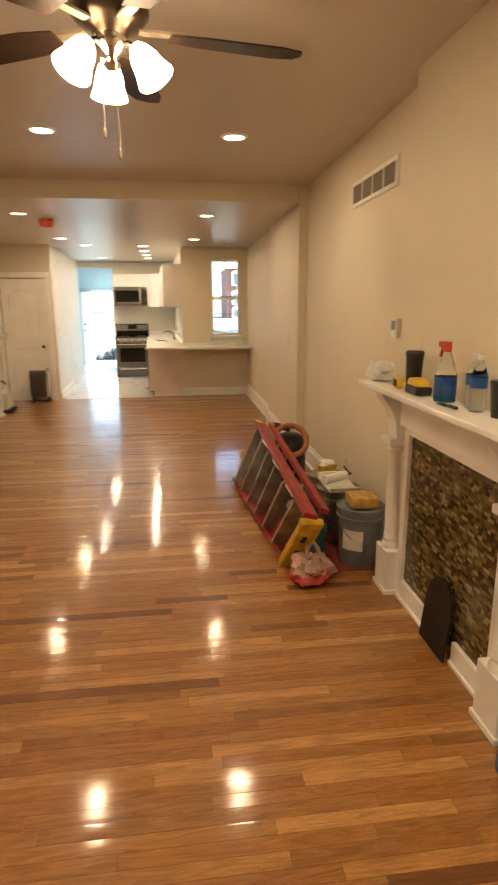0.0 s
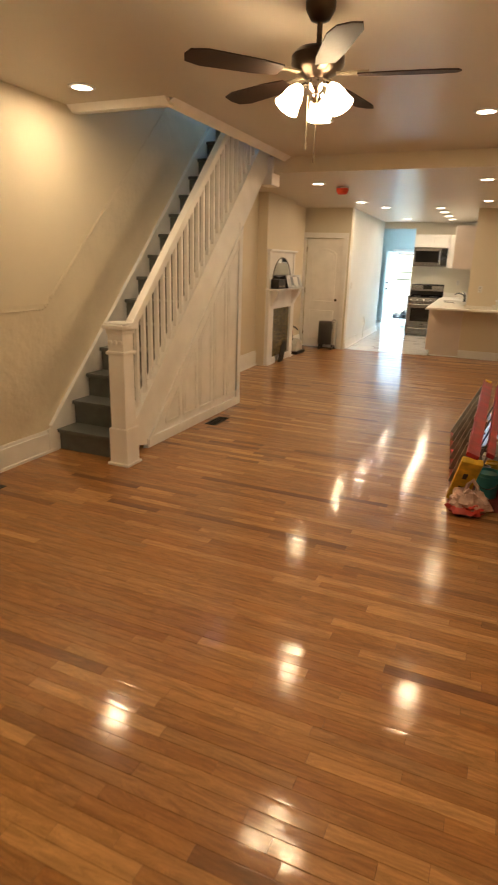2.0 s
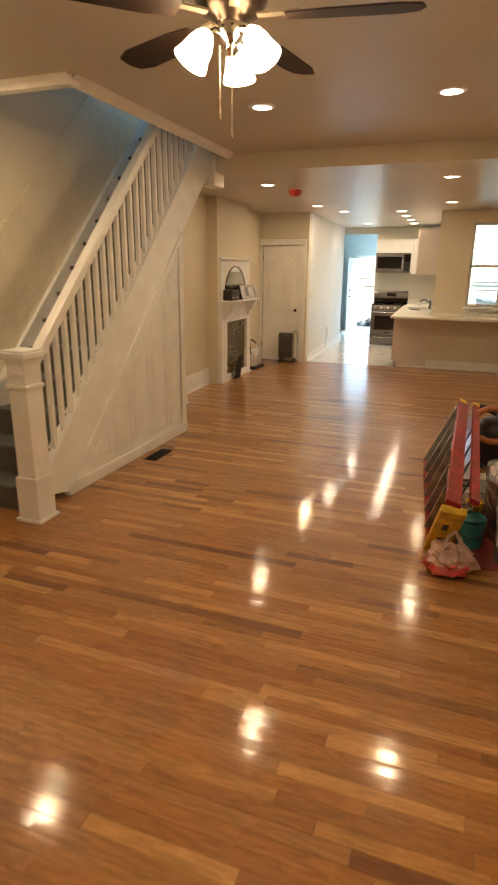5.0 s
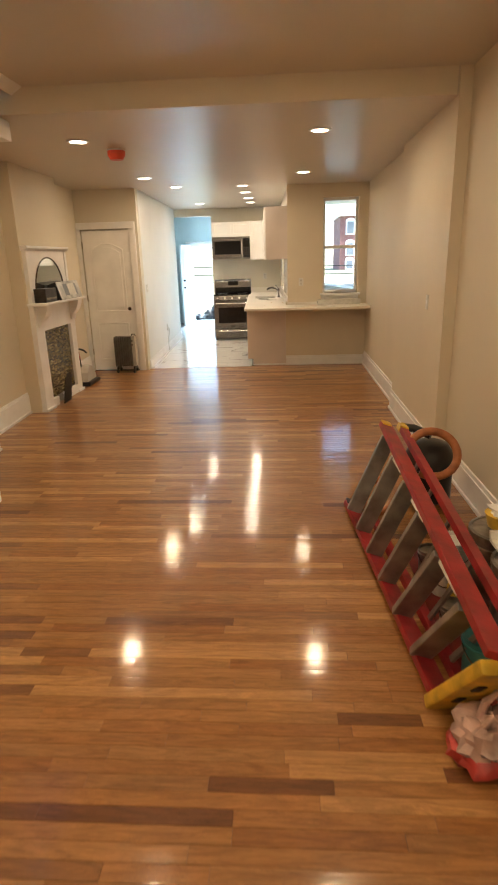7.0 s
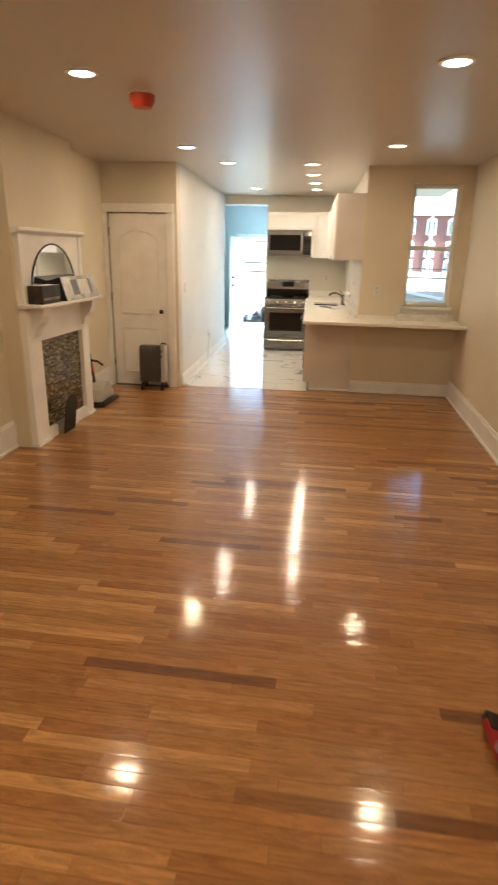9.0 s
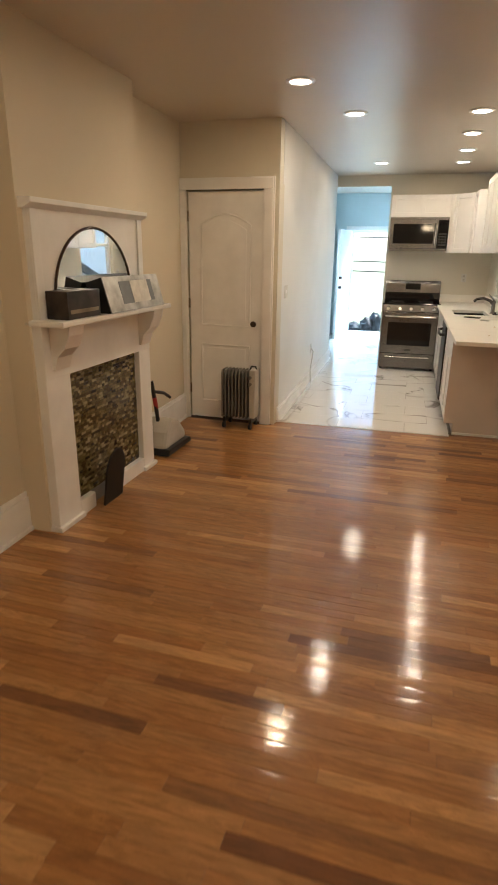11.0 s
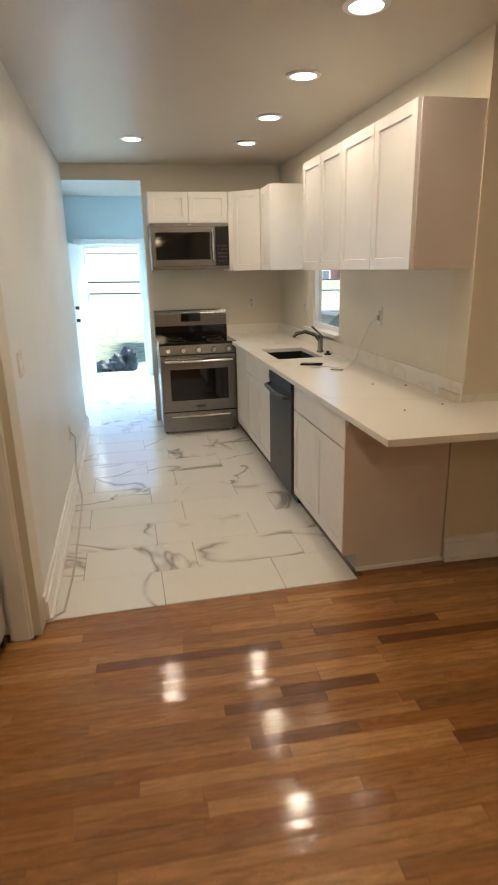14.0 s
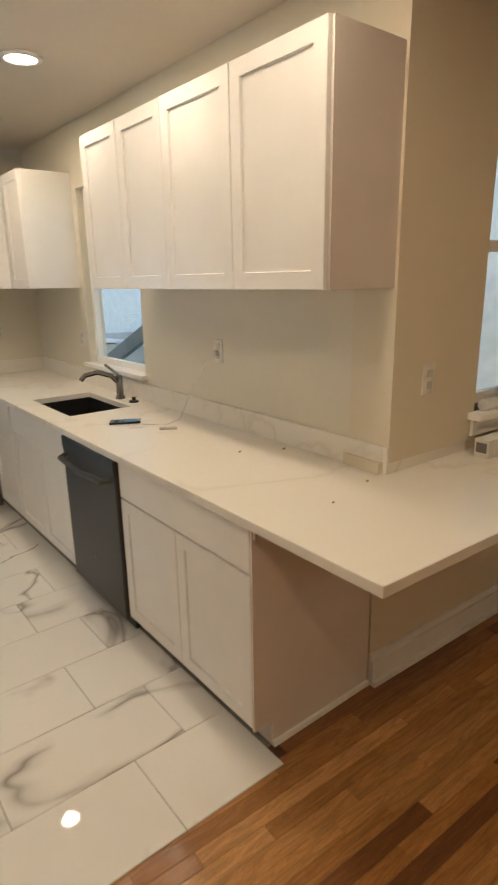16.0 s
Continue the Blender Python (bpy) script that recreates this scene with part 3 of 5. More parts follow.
for i in range(5):
    y0 = 2.52 + i * .325; y1 = y0 + .25; top = lambda y: y - 2.19 - .13
    z0 = .16
    for (a, b) in (((y0, z0), (y1, z0)), ((y1, z0), (y1, top(y1))), ((y0, max(z0, top(y0))), (y1, top(y1))), ((y0, z0), (y0, max(z0 + .01, top(y0))))):
        part("panel_moulding", G().beam((-.566, a[0], a[1]), (-.566, b[0], b[1]), .02, .018, (1, 0, 0)), TRIM, st)
    part("raised_panel", G().prism([(y0 + .035, z0 + .03), (y1 - .03, z0 + .03), (y1 - .03, top(y1) - .065), (y0 + .035, max(z0 + .035, top(y0) - .0))], "x", -.568, -.559), TRIM, st)
part("side_base", G().box(-.566, 2.19, 0, -.545, 4.15, .09), TRIM, st, bevel=.004)
part("side_end_board", G().box(-.60, 4.06, 0, -.55, 4.15, 2.0), TRIM, st, bevel=.004)
ny, nx = 1.785, -.505
nw = part("newel_post", G().box(nx - .07, ny - .07, .3, nx + .07, ny + .07, 1.09), TRIM, st, "white square newel post", bevel=.006)
part("newel_base", G().box(nx - .085, ny - .085, 0, nx + .085, ny + .085, .31), TRIM, nw, bevel=.01)
part("newel_shoe", G().box(nx - .1, ny - .1, 0, nx + .1, ny + .1, .022), TRIM, nw, bevel=.006)
part("newel_collar", G().box(nx - .085, ny - .085, .895, nx + .085, ny + .085, .925), TRIM, nw, bevel=.01)
part("newel_collar", G().box(nx - .078, ny - .078, 1.055, nx + .078, ny + .078, 1.09), TRIM, nw, bevel=.008)
part("newel_cap", G().box(nx - .1, ny - .1, 1.09, nx + .1, ny + .1, 1.125).prism([(nx - .085, ny - .085), (nx + .085, ny - .085), (nx + .085, ny + .085), (nx - .085, ny + .085)], "z", 1.125, 1.14), TRIM, nw, bevel=.008)
for i in range(3):
    part("carved_flower", G().lathe([(.022, 0), (.018, .008), (.006, .011)], (0, 0, 0), 8), TRIM, nw)
for c in [o for o in nw.children if o.name.startswith("carved_flower")]:
    i = [o for o in nw.children if o.name.startswith("carved_flower")].index(c)
    c.matrix_basis = Matrix.Translation(Vector((nx - .045 + .045 * i, ny - .07, .99)) - BASE[nw]) @ pose(0, 0, 0, 90, 0, 0) @ Matrix.Translation(BASE[nw])
rail = lambda y: y - .955
part("handrail", G().prism([(1.86, rail(1.86) - .02), (1.86, rail(1.86) + .075), (4.85, rail(4.85) + .075), (4.85, rail(4.85) - .02)], "x", -.61, -.535), TRIM, st, "thick white handrail", bevel=.012)
for k in range(27):
    y = 1.99 + .105 * k
    part("baluster", G().box(-.588, y - .016, y - 1.70, -.556, y + .016, rail(y)), TRIM, st)

rel = thing("embossed_wall_panel", (-1.24, 0, .2), "cream painted embossed wallcovering with a beaded border", "wall covering", kind="structure")
part("sheet", G().prism([(-3.38, .2), (1.72, .2), (4.6, 3.05), (4.6, 3.9), (1.78, 1.215), (-3.38, 1.2)], "x", -1.239, -1.234), RELIEF, rel)
g = G()
for k in range(150):
    y = -3.3 + .034 * k; g.lathe([(.010, 0), (.008, .006), (.0, .009)], (0, 0, 0), 6, False)
    for i in range(len(g.v) - 18, len(g.v)): v = g.v[i]; g.v[i] = (-1.234 + v[2], y + v[0] * 1.3, 1.195 + v[1])
for k in range(55):
    y = 1.80 + .0245 * k; g.lathe([(.010, 0), (.008, .006), (.0, .009)], (0, 0, 0), 6, False)
    for i in range(len(g.v) - 18, len(g.v)): v = g.v[i]; g.v[i] = (-1.234 + v[2], y + v[0] * 1.3, 1.21 + (y - 1.80) * .953 + v[1])
tagged(part("beaded_border", g, RELIEF, rel), kind="stuff")
part("border_fillet", G().beam((-1.232, -3.38, 1.225), (-1.232, 1.78, 1.235), .008, .008), RELIEF, rel)

# ---- front fireplace ----
XF = Matrix.Translation((.05, 0, 0))
fp = thing("fireplace", (2.5, 1.3, 0), "white painted fireplace mantel with columns and glass mosaic infill", "fireplace")
for y in (.73, 1.89):
    part("plinth", G().box(2.46, y - .085, .02, 2.568, y + .085, .26).box(2.45, y - .095, 0, 2.568, y + .095, .03), TRIM, fp, bevel=.006)
    part("column", G().lathe([(.05, .26), (.05, .275), (.036, .30), (.042, .315), (.034, .33), (.037, .5), (.032, .82), (.043, .835), (.034, .85), (.048, .87)], (2.51, y, 0), 18), TRIM, fp, smooth=True)
    part("capital", G().box(2.45, y - .075, .87, 2.568, y + .075, .905), TRIM, fp, bevel=.006)
    part("corbel", G().prism([(2.568, .905), (2.49, .905), (2.48, 1.0), (2.45, 1.07), (2.41, 1.12), (2.39, 1.16), (2.568, 1.16)], "y", y - .06, y + .06), TRIM, fp, bevel=.004)
part("frieze", G().box(2.50, .80, .985, 2.569, 1.82, 1.16), TRIM, fp, bevel=.004)
part("inner_frame", G().box(2.53, 1.76, .1, 2.569, 1.815, .985).box(2.53, .805, .1, 2.569, .86, .985).box(2.52, .86, .95, 2.569, 1.76, .987), TRIM, fp)
for y0, y1 in ((.82, 1.15), (1.43, 1.80)):
    part("base_trim", G().box(2.53, y0, 0, 2.569, y1, .11).box(2.515, y0, 0, 2.53, y1, .02), TRIM, fp, bevel=.004)
sh = part("shelf", G().box(2.36, .45, 1.165, 2.569, 2.13, 1.195), TRIM, fp, "white mantel shelf", bevel=.008)
part("shelf_moulding", G().prism([(2.40, 1.165), (2.569, 1.165), (2.569, 1.12), (2.47, 1.13)], "y", .5, 2.08), TRIM, sh)


def iron_cover(x, y, lean, w=.25, h=.36, turn=90):
    t = thing("iron_fireplace_cover", (x, y, .002), "black cast iron arched summer cover leaning on a fireplace", "fireplace cover", "iron covers", rz=0)
    pts = [(-w / 2, 0), (w / 2, 0), (w / 2, h * .6)] + [(w / 2 * math.cos(a), h * .6 + h * .4 * math.sin(a)) for a in np.linspace(.15, math.pi - .15, 9)] + [(-w / 2, h * .6)]
    g = G().prism(pts, "x", -.012, .0); o = part("plate", g, IRON, t)
    for r in (.7, .45):
        q = [(0.004, yy * r, .12 * (1 - r) + zz * r + .03) for yy, zz in pts[1:]] ; o2 = part("raised_scroll", G().tube(q, .007, 6), IRON, t)
        o2.matrix_basis = pose(0, 0, 0)
    for c in t.children:
        for v in c.data.vertices: v.co += BASE[t]
    t.matrix_basis = pose(x, y, .006, 0, lean, turn - 90)
    return t


iron_cover(2.55, 1.27, 6)
mos = thing("mosaic_infill", (2.555, 1.3, .1), "brown and olive glass mosaic tiles in the fireplace", "tile panel")
g = G().box(2.556, .86, .0, 2.5685, 1.76, .96); part("backing", g, GROUT, mos)


def mosaic_rows(x, side, y0, y1, z0, z1):
    g = G(); rr = random.Random(5); z = z0
    while z < z1 - .01:
        y = y0 - rr.random() * .03
        while y < y1:
            l = rr.choice((.022, .03, .042, .05)); a, b = max(y, y0), min(y + l - .002, y1)
            if b - a > .004: g.box(x, a, z, x + side * (.004 + rr.random() * .003), b, min(z + .0145, z1))
            y += l
        z += .0165
    return g


tagged(part("mosaic_tiles", mosaic_rows(2.556, -1, .86, 1.76, .0, .95), MOSAIC, mos), kind="stuff")

# things on the front mantel
Z = 1.197
t = thing("folded_cloth", (2.46, 2.05, Z), "crumpled white cloth on the mantel end", "cloth")
part("crumpled_cloth", G().blob((2.46, 2.05, Z + .045), (.075, .10, .055), 3, .5).blob((2.45, 2.0, Z + .075), (.05, .06, .04), 5, .5), CLOTH, t, smooth=True)
t = thing("tumbler", (2.49, 1.66, Z), "black insulated tumbler with a lid", "cup")
part("cup_body", G().lathe([(.033, 0), (.036, .01), (.043, .17), (.042, .175)], (2.49, 1.66, Z), 20), BLACK, t, smooth=True)
part("lid", G().lathe([(.046, .172), (.046, .185), (.038, .195)], (2.49, 1.66, Z), 20), BLACK, t, "black plastic lid", smooth=True)
t = thing("tape_measure", (2.41, 1.80, Z), "yellow and black tape measure", "tool")
part("case", G().box(2.425, 1.705, Z, 2.465, 1.77, Z + .055), YELLOW, t, bevel=.012); part("grip", G().box(2.42, 1.715, Z + .01, 2.43, 1.755, Z + .045), BLACK, t, bevel=.004)
t = thing("power_tool_battery", (2.43, 1.66, Z), "yellow and black cordless tool battery", "tool")
part("battery_case", G().box(2.42, 1.46, Z, 2.50, 1.60, Z + .04), BLACK, t, bevel=.01); part("top_shell", G().prism([(1.47, Z + .04), (1.59, Z + .04), (1.57, Z + .075), (1.50, Z + .07)], "x", 2.425, 2.495), YELLOW, t, bevel=.008)
t = thing("spray_bottle", (2.48, 1.30, Z), "glass cleaner bottle with blue liquid and red trigger", "bottle")
part("bottle_body", G().lathe([(.045, 0), (.048, .01), (.046, .12), (.034, .16), (.02, .2), (.014, .22)], (2.48, 1.30, Z), 20), CLEAR, t, "clear plastic bottle", smooth=True)
part("liquid", G().lathe([(.042, .004), (.043, .075)], (2.48, 1.30, Z), 20), BLUELIQ, t, "blue liquid")
part("front_label", G().lathe([(.0485, .03), (.0475, .11)], (2.48, 1.30, Z), 20, False), BLUELABEL, t, "blue and green label")
part("trigger_head", G().box(2.468, 1.285, Z + .215, 2.492, 1.33, Z + .26).beam((2.48, 1.33, Z + .245), (2.48, 1.37, Z + .245), .022, .025).beam((2.48, 1.345, Z + .235), (2.48, 1.365, Z + .19), .012, .012, (0, 1, 0)), DETECT, t, "red trigger head", bevel=.004)
for x, y in ((2.50, 1.06), (2.53, 1.15)):
    t = thing("water_bottle", (x, y, Z), "clear plastic water bottle with a blue label", "bottle", "water bottles")
    part("bottle_body", G().lathe([(.028, 0), (.033, .012), (.031, .03), (.033, .05), (.031, .07), (.033, .09), (.033, .14), (.024, .17), (.013, .19), (.013, .205)], (x, y, Z), 18), CLEAR, t, smooth=True)
    part("wrap_label", G().lathe([(.0335, .095), (.0335, .135)], (x, y, Z), 18, False), BLUELABEL, t, "blue and white label")
    part("cap", G().lathe([(.0145, .203), (.0145, .218), (.012, .22)], (x, y, Z), 14), LABELW, t)
t = thing("coffee_cup", (2.52, .93, Z), "black paper cup on the mantel", "cup")
part("cup_body", G().lathe([(.03, 0), (.042, .13), (.044, .132), (.04, .14)], (2.52, .93, Z), 18), BLACK, t, smooth=True)
t = thing("scraper", (2.44, 1.36, Z), "small metal scraper lying flat", "tool")
part("scraper_blade", G().box(2.42, 1.17, Z, 2.45, 1.25, Z + .004), STEEL, t); part("handle", G().box(2.43, 1.10, Z, 2.445, 1.17, Z + .012), BLACK, t, bevel=.003)
t = thing("blue_jug", (2.5, .55, 0), "blue plastic water jug on the floor", "jug")
part("jug_body", G().lathe([(.07, 0), (.08, .01), (.08, .06), (.076, .08), (.08, .1), (.08, .19), (.03, .24), (.025, .27)], (2.47, .5, 0), 20), mat("blue_jug_plastic", (.03, .15, .42), .2, var=.1, bump=0), t, smooth=True)

# ---- wall fittings ----
XF = ID
XF = Matrix.Translation((.03, 0, 0))
t = thing("wall_register", (2.685, 2.9, 2.38), "white return air grille high on the wall", "vent")
part("register_frame", G().box(2.678, 2.46, 2.30, 2.69, 3.36, 2.325).box(2.678, 2.46, 2.445, 2.69, 3.36, 2.47).box(2.678, 2.46, 2.325, 2.69, 2.485, 2.445).box(2.678, 3.335, 2.325, 2.69, 3.36, 2.445), TRIM, t)
part("register_back", G().box(2.686, 2.485, 2.325, 2.6895, 3.335, 2.445), GRILLE, t, "shadowed duct behind the bars")
for k in range(28): part("register_bar", G().box(2.680, 2.5 + .03 * k, 2.325, 2.686, 2.512 + .03 * k, 2.445), GRILLE if k % 7 else TRIM, t)
t = thing("thermostat", (2.68, 2.36, 1.47), "small white wall thermostat with grey display", "thermostat")
part("thermostat_case", G().box(2.663, 2.31, 1.41, 2.69, 2.41, 1.53), LABELW, t, bevel=.006); part("display", G().box(2.661, 2.33, 1.46, 2.664, 2.39, 1.515), GREYPL, t, "grey display")
XF = ID


def plate(name, label, c, axis, w=.07, h=.115, side=1, holes=True, group="wall plates"):
    x, y, z = c; t = thing(name, c, label, "outlet" if holes else "switch", group)
    if axis == "x":
        part("cover_plate", G().box(x, y - w / 2, z - h / 2, x + side * .006, y + w / 2, z + h / 2), LABELW, t, bevel=.002)
        for dz in (-.022, .022) if holes else (0,): part("socket" if holes else "rocker", G().box(x + side * .006, y - .014, z + dz - .014, x + side * .009, y + .014, z + dz + .014), TRIM if not holes else HEATERW, t)
    else:
        part("cover_plate", G().box(x - w / 2, y, z - h / 2, x + w / 2, y + side * .006, z + h / 2), LABELW, t, bevel=.002)
        for dz in (-.022, .022) if holes else (0,): part("socket" if holes else "rocker", G().box(x - .014, y + side * .006, z + dz - .014, x + .014, y + side * .009, z + dz + .014), TRIM if not holes else HEATERW, t)
    return t


plate("light_switch", "white wall switch on the cream pier", (2.635, 5.35, 1.22), "x", side=-1, holes=False)
plate("wall_outlet", "white outlet near the paint buckets", (2.72, 3.3, .35), "x", side=-1)
plate("wall_outlet", "white outlet in the tall baseboard", (-1.216, .42, .11), "x", w=.115, h=.07)
plate("wall_outlet", "white outlet above the bar backsplash", (1.73, WY, 1.24), "y", side=-1)
for x, y in ((-.42, 3.3), (-1.02, .8)):
    t = thing("floor_register", (x, y, 0), "dark metal floor vent set in the oak boards", "floor vent", "floor vents")
    part("register_frame", G().box(x - .06, y - .16, .0, x + .06, y - .145, .006).box(x - .06, y + .145, 0, x + .06, y + .16, .006).box(x - .06, y - .145, 0, x - .05, y + .145, .006).box(x + .05, y - .145, 0, x + .06, y + .145, .006), IRON, t)
    part("register_well", G().box(x - .05, y - .145, 0, x + .05, y + .145, .002), BLACK, t)
    for k in range(16): part("register_slat", G().box(x - .05, y - .14 + .018 * k, .002, x + .05, y - .133 + .018 * k, .005), IRON, t)

# ---- ladder and paint gear ----
lad = thing("stepladder", (2.05, 3.1, 0), "red fibreglass stepladder lying on its side with grey treads", "stepladder")
lo, hi = (lambda s: Vector((1.90 + .14 * (1 - s), 4.02 - 1.74 * (1 - s), .035))), (lambda s: Vector((2.13 - .01 * (1 - s), 4.15 - 2.15 * (1 - s), .535 - .115 * (1 - s))))
up = (hi(.5) - lo(.5)).normalized()
part("lower_rail", G().beam(lo(1), lo(0), .085, .03, up), RED, lad, bevel=.005); part("upper_rail", G().beam(hi(1), hi(0), .085, .03, up), RED, lad, bevel=.005)
off = Vector((.11, .0, -.02))
part("rear_lower_rail", G().beam(lo(1) + off, lo(.05) + off, .05, .03, up), RED, lad); part("rear_upper_rail", G().beam(hi(1) + off, hi(.05) + off, .05, .03, up), RED, lad)
for k in range(6):
    s = .12 + .158 * k
    part("ladder_step", G().beam(lo(s) + Vector((-.01, 0, .015)), hi(s) - Vector((.01, 0, .015)), .09, .034, (0, 1, 0)), ALU, lad, "scuffed aluminium tread", bevel=.005)
    if k < 5: part("rear_brace", G().beam(lo(s) + off, hi(s) + off, .03, .012, (-1, 0, .4)), ALU, lad)
for q, c_ in ((lo(1), BLACK), (hi(1), YELLOW), (lo(1) + off, BLACK), (hi(1) + off, YELLOW)):
    part("ladder_foot", G().beam(q + Vector((0, .035, 0)), q - Vector((0, .05, 0)), .06, .042, up), c_, lad, "moulded ladder foot", bevel=.005)
top = part("ladder_top", G().prism([(-.02, -.02), (-.02, .56), (.12, .56), (.12, -.02)], "x", 0, .05), YELLOW, lad, "yellow plastic ladder cap", bevel=.012)
e = Vector((hi(0) - lo(0))).normalized(); yv = Vector((.12, -1, .0)); yv = (yv - e * yv.dot(e)).normalized(); xv = yv.cross(e)
M = Matrix((xv.to_4d(), yv.to_4d(), e.to_4d(), (0, 0, 0, 1))).transposed(); M[3][3] = 1
for i in range(3): M[3][i] = 0
for v in top.data.vertices:
    q = v.co + BASE[lad]; v.co = Vector(lo(0)) + xv * (q.y - .06) + yv * q.x + e * (q.z * .84) - BASE[lad]
for yy in (.12, .28): part("cap_slot", G().beam(lo(0) + e * yy + yv * .049 + xv * .0, lo(0) + e * (yy + .06) + yv * .049, .03, .01, yv), BLACK, top)
for k in range(3):
    c = hi(.2 + .25 * k); part("warning_label", G().beam(c + Vector((-.044, .12, .0)), c + Vector((-.042, -.12, 0)), .002, .022, up), LABELW, lad, "white warning label")


def bucket(x, y, r, h, material, label, name="paint_bucket", open_top=False):
    t = thing(name, (x, y, .004), label, "bucket", "paint buckets and cans")
    prof = [(r * .86, 0), (r * .9, .01), (r * .98, h * .82), (r * 1.06, h * .83), (r * 1.06, h * .86), (r, h * .87), (r * 1.03, h * .93), (r * 1.05, h)]
    part("pail", G().lathe(prof + [(r * .98, h), (r * .92, h * .9)] if open_top else prof, (x, y, .004), 26), material, t, smooth=True)
    if not open_top: part("lid", G().lathe([(r * 1.06, h - .012), (r * 1.06, h + .006), (r * .96, h + .009), (r * .94, h + .002)], (x, y, .004), 26), material, t, smooth=True)
    pts = [(x + math.cos(a) * r * 1.05, y - abs(math.sin(a)) * r * .35 - r * .6 * math.sin(a), h * .86 - math.sin(a) * h * .42) for a in np.linspace(0, math.pi, 13)]
    part("bail_handle", G().tube(pts, .003, 6), STEEL, t, "wire bail handle")
    return t


t = bucket(2.51, 2.27, .145, .37, GREYPL, "grey plastic five gallon bucket with white label")
g = G()
for i in range(6):
    a0, a1 = radians(205 + 9 * i), radians(214 + 9 * i); n = len(g.v); R = .1445
    g.v += [(2.51 + R * math.cos(a0), 2.27 + R * math.sin(a0), .12), (2.51 + R * math.cos(a1), 2.27 + R * math.sin(a1), .12), (2.51 + R * math.cos(a1), 2.27 + R * math.sin(a1), .25), (2.51 + R * math.cos(a0), 2.27 + R * math.sin(a0), .25)]; g.f.append((n, n + 1, n + 2, n + 3))
part("paper_label", g, LABELW, t, "white paper label")
t = thing("sponge_block", (2.50, 2.25, .385), "large tan sponge on the grey bucket", "sponge"); part("sponge_body", G().box(2.42, 2.16, .385, 2.59, 2.34, .455), SPONGE, t, bevel=.018)
bucket(2.46, 2.62, .14, .38, PAILMETAL, "dark metal paint pail with splashed label")
bucket(2.47, 2.95, .14, .37, PAILMETAL, "dark metal paint pail beside the wall")
for x, y, r, h, m_, l in ((2.24, 2.42, .085, .19, TEAL, "white and teal quart container with paint drips"), (2.20, 2.72, .055, .13, PAILMETAL, "small open paint can"), (2.27, 2.85, .055, .13, YELLOW, "small paint can with yellow label"),
                          (2.24, 3.02, .06, .14, LABELW, "small white paint can with drips"), (2.22, 3.2, .06, .14, PAILMETAL, "small metal paint can"), (2.35, 3.22, .08, .19, LABELW, "white paint can beside the pails")):
    bucket(x, y, r, h, m_, l, "paint_can", True)
t = thing("roller_tray", (2.46, 2.63, .40), "paint tray and white roller on the pail", "paint tray")
part("tray", G().prism([(2.47, .395), (2.80, .395), (2.82, .44), (2.80, .44), (2.785, .41), (2.49, .405), (2.47, .43), (2.45, .43)], "x", 2.36, 2.56), LABELW, t)
ro = part("roller_sleeve", G().tube([(2.33, 2.50, .475), (2.50, 2.60, .475)], .032, 16), CLOTH, t, "white fluffy roller sleeve", smooth=True)
part("roller_handle", G().tube([(2.50, 2.6, .475), (2.55, 2.63, .475), (2.56, 2.72, .46), (2.57, 2.86, .46)], .008), BLACK, ro)
t = thing("paint_cans_stack", (2.47, 2.97, .385), "yellow and white paint tub on a pail", "paint tub"); part("tub", G().lathe([(.06, 0), (.075, .06), (.078, .065)], (2.47, 2.97, .385), 20), YELLOW, t, smooth=True); part("rag", G().blob((2.47, 2.98, .46), (.06, .06, .02), 9, .5), CLOTH, t, smooth=True)
t = thing("carrier_bag", (2.14, 2.04, 0), "crumpled translucent carrier bag with red print", "bag")
part("bag_body", G().blob((2.14, 2.04, .075), (.12, .10, .095), 2, .45, 24, 14), BAGPL, t, smooth=True); part("red_print", G().blob((2.13, 2.03, .045), (.118, .10, .055), 4, .4, 24, 12), BAGRED, t, "red printed base", smooth=True)
part("bag_handles", G().tube([(2.10, 2.05, .12), (2.12, 2.06, .2), (2.15, 2.06, .235), (2.18, 2.06, .19), (2.19, 2.05, .12)], .014).tube([(2.09, 2.01, .12), (2.13, 2.02, .18), (2.17, 2.01, .12)], .012), BAGPL, t, smooth=True)
XF = Matrix.Translation((.02, .5, 0))
t = thing("shop_vacuum", (2.38, 3.62, 0), "black shop vacuum with a brown corrugated hose", "vacuum cleaner")
part("drum", G().lathe([(.13, .03), (.15, .05), (.15, .26), (.16, .27), (.16, .3)], (2.4, 3.62, 0), 24), BLACK, t, smooth=True)
part("motor_head", G().lathe([(.16, .3), (.15, .36), (.11, .42), (.05, .44)], (2.4, 3.62, 0), 24), BLACK, t, smooth=True)
part("hose", G().tube([(2.36 + .15 * math.cos(a), 3.42 + .08 * math.sin(a) - .02, .42 + .12 * math.sin(a * 1.0)) for a in np.linspace(-2.2, 2.6, 24)], .026, 10), ORANGE, t, "brown ribbed hose", smooth=True)
part("wand", G().tube([(2.22, 3.72, .5), (2.3, 3.68, .5), (2.4, 3.62, .47)], .028, 10), BLACK, t, smooth=True); part("grip_band", G().tube([(2.225, 3.717, .5), (2.25, 3.705, .5)], .031, 10), YELLOW, t)
for k in range(4): part("caster", G().lathe([(.02, 0), (.025, .015), (.02, .03)], (2.4 + .12 * math.cos(.8 + 1.57 * k), 3.62 + .12 * math.sin(.8 + 1.57 * k), .002), 10), BLACK, t)
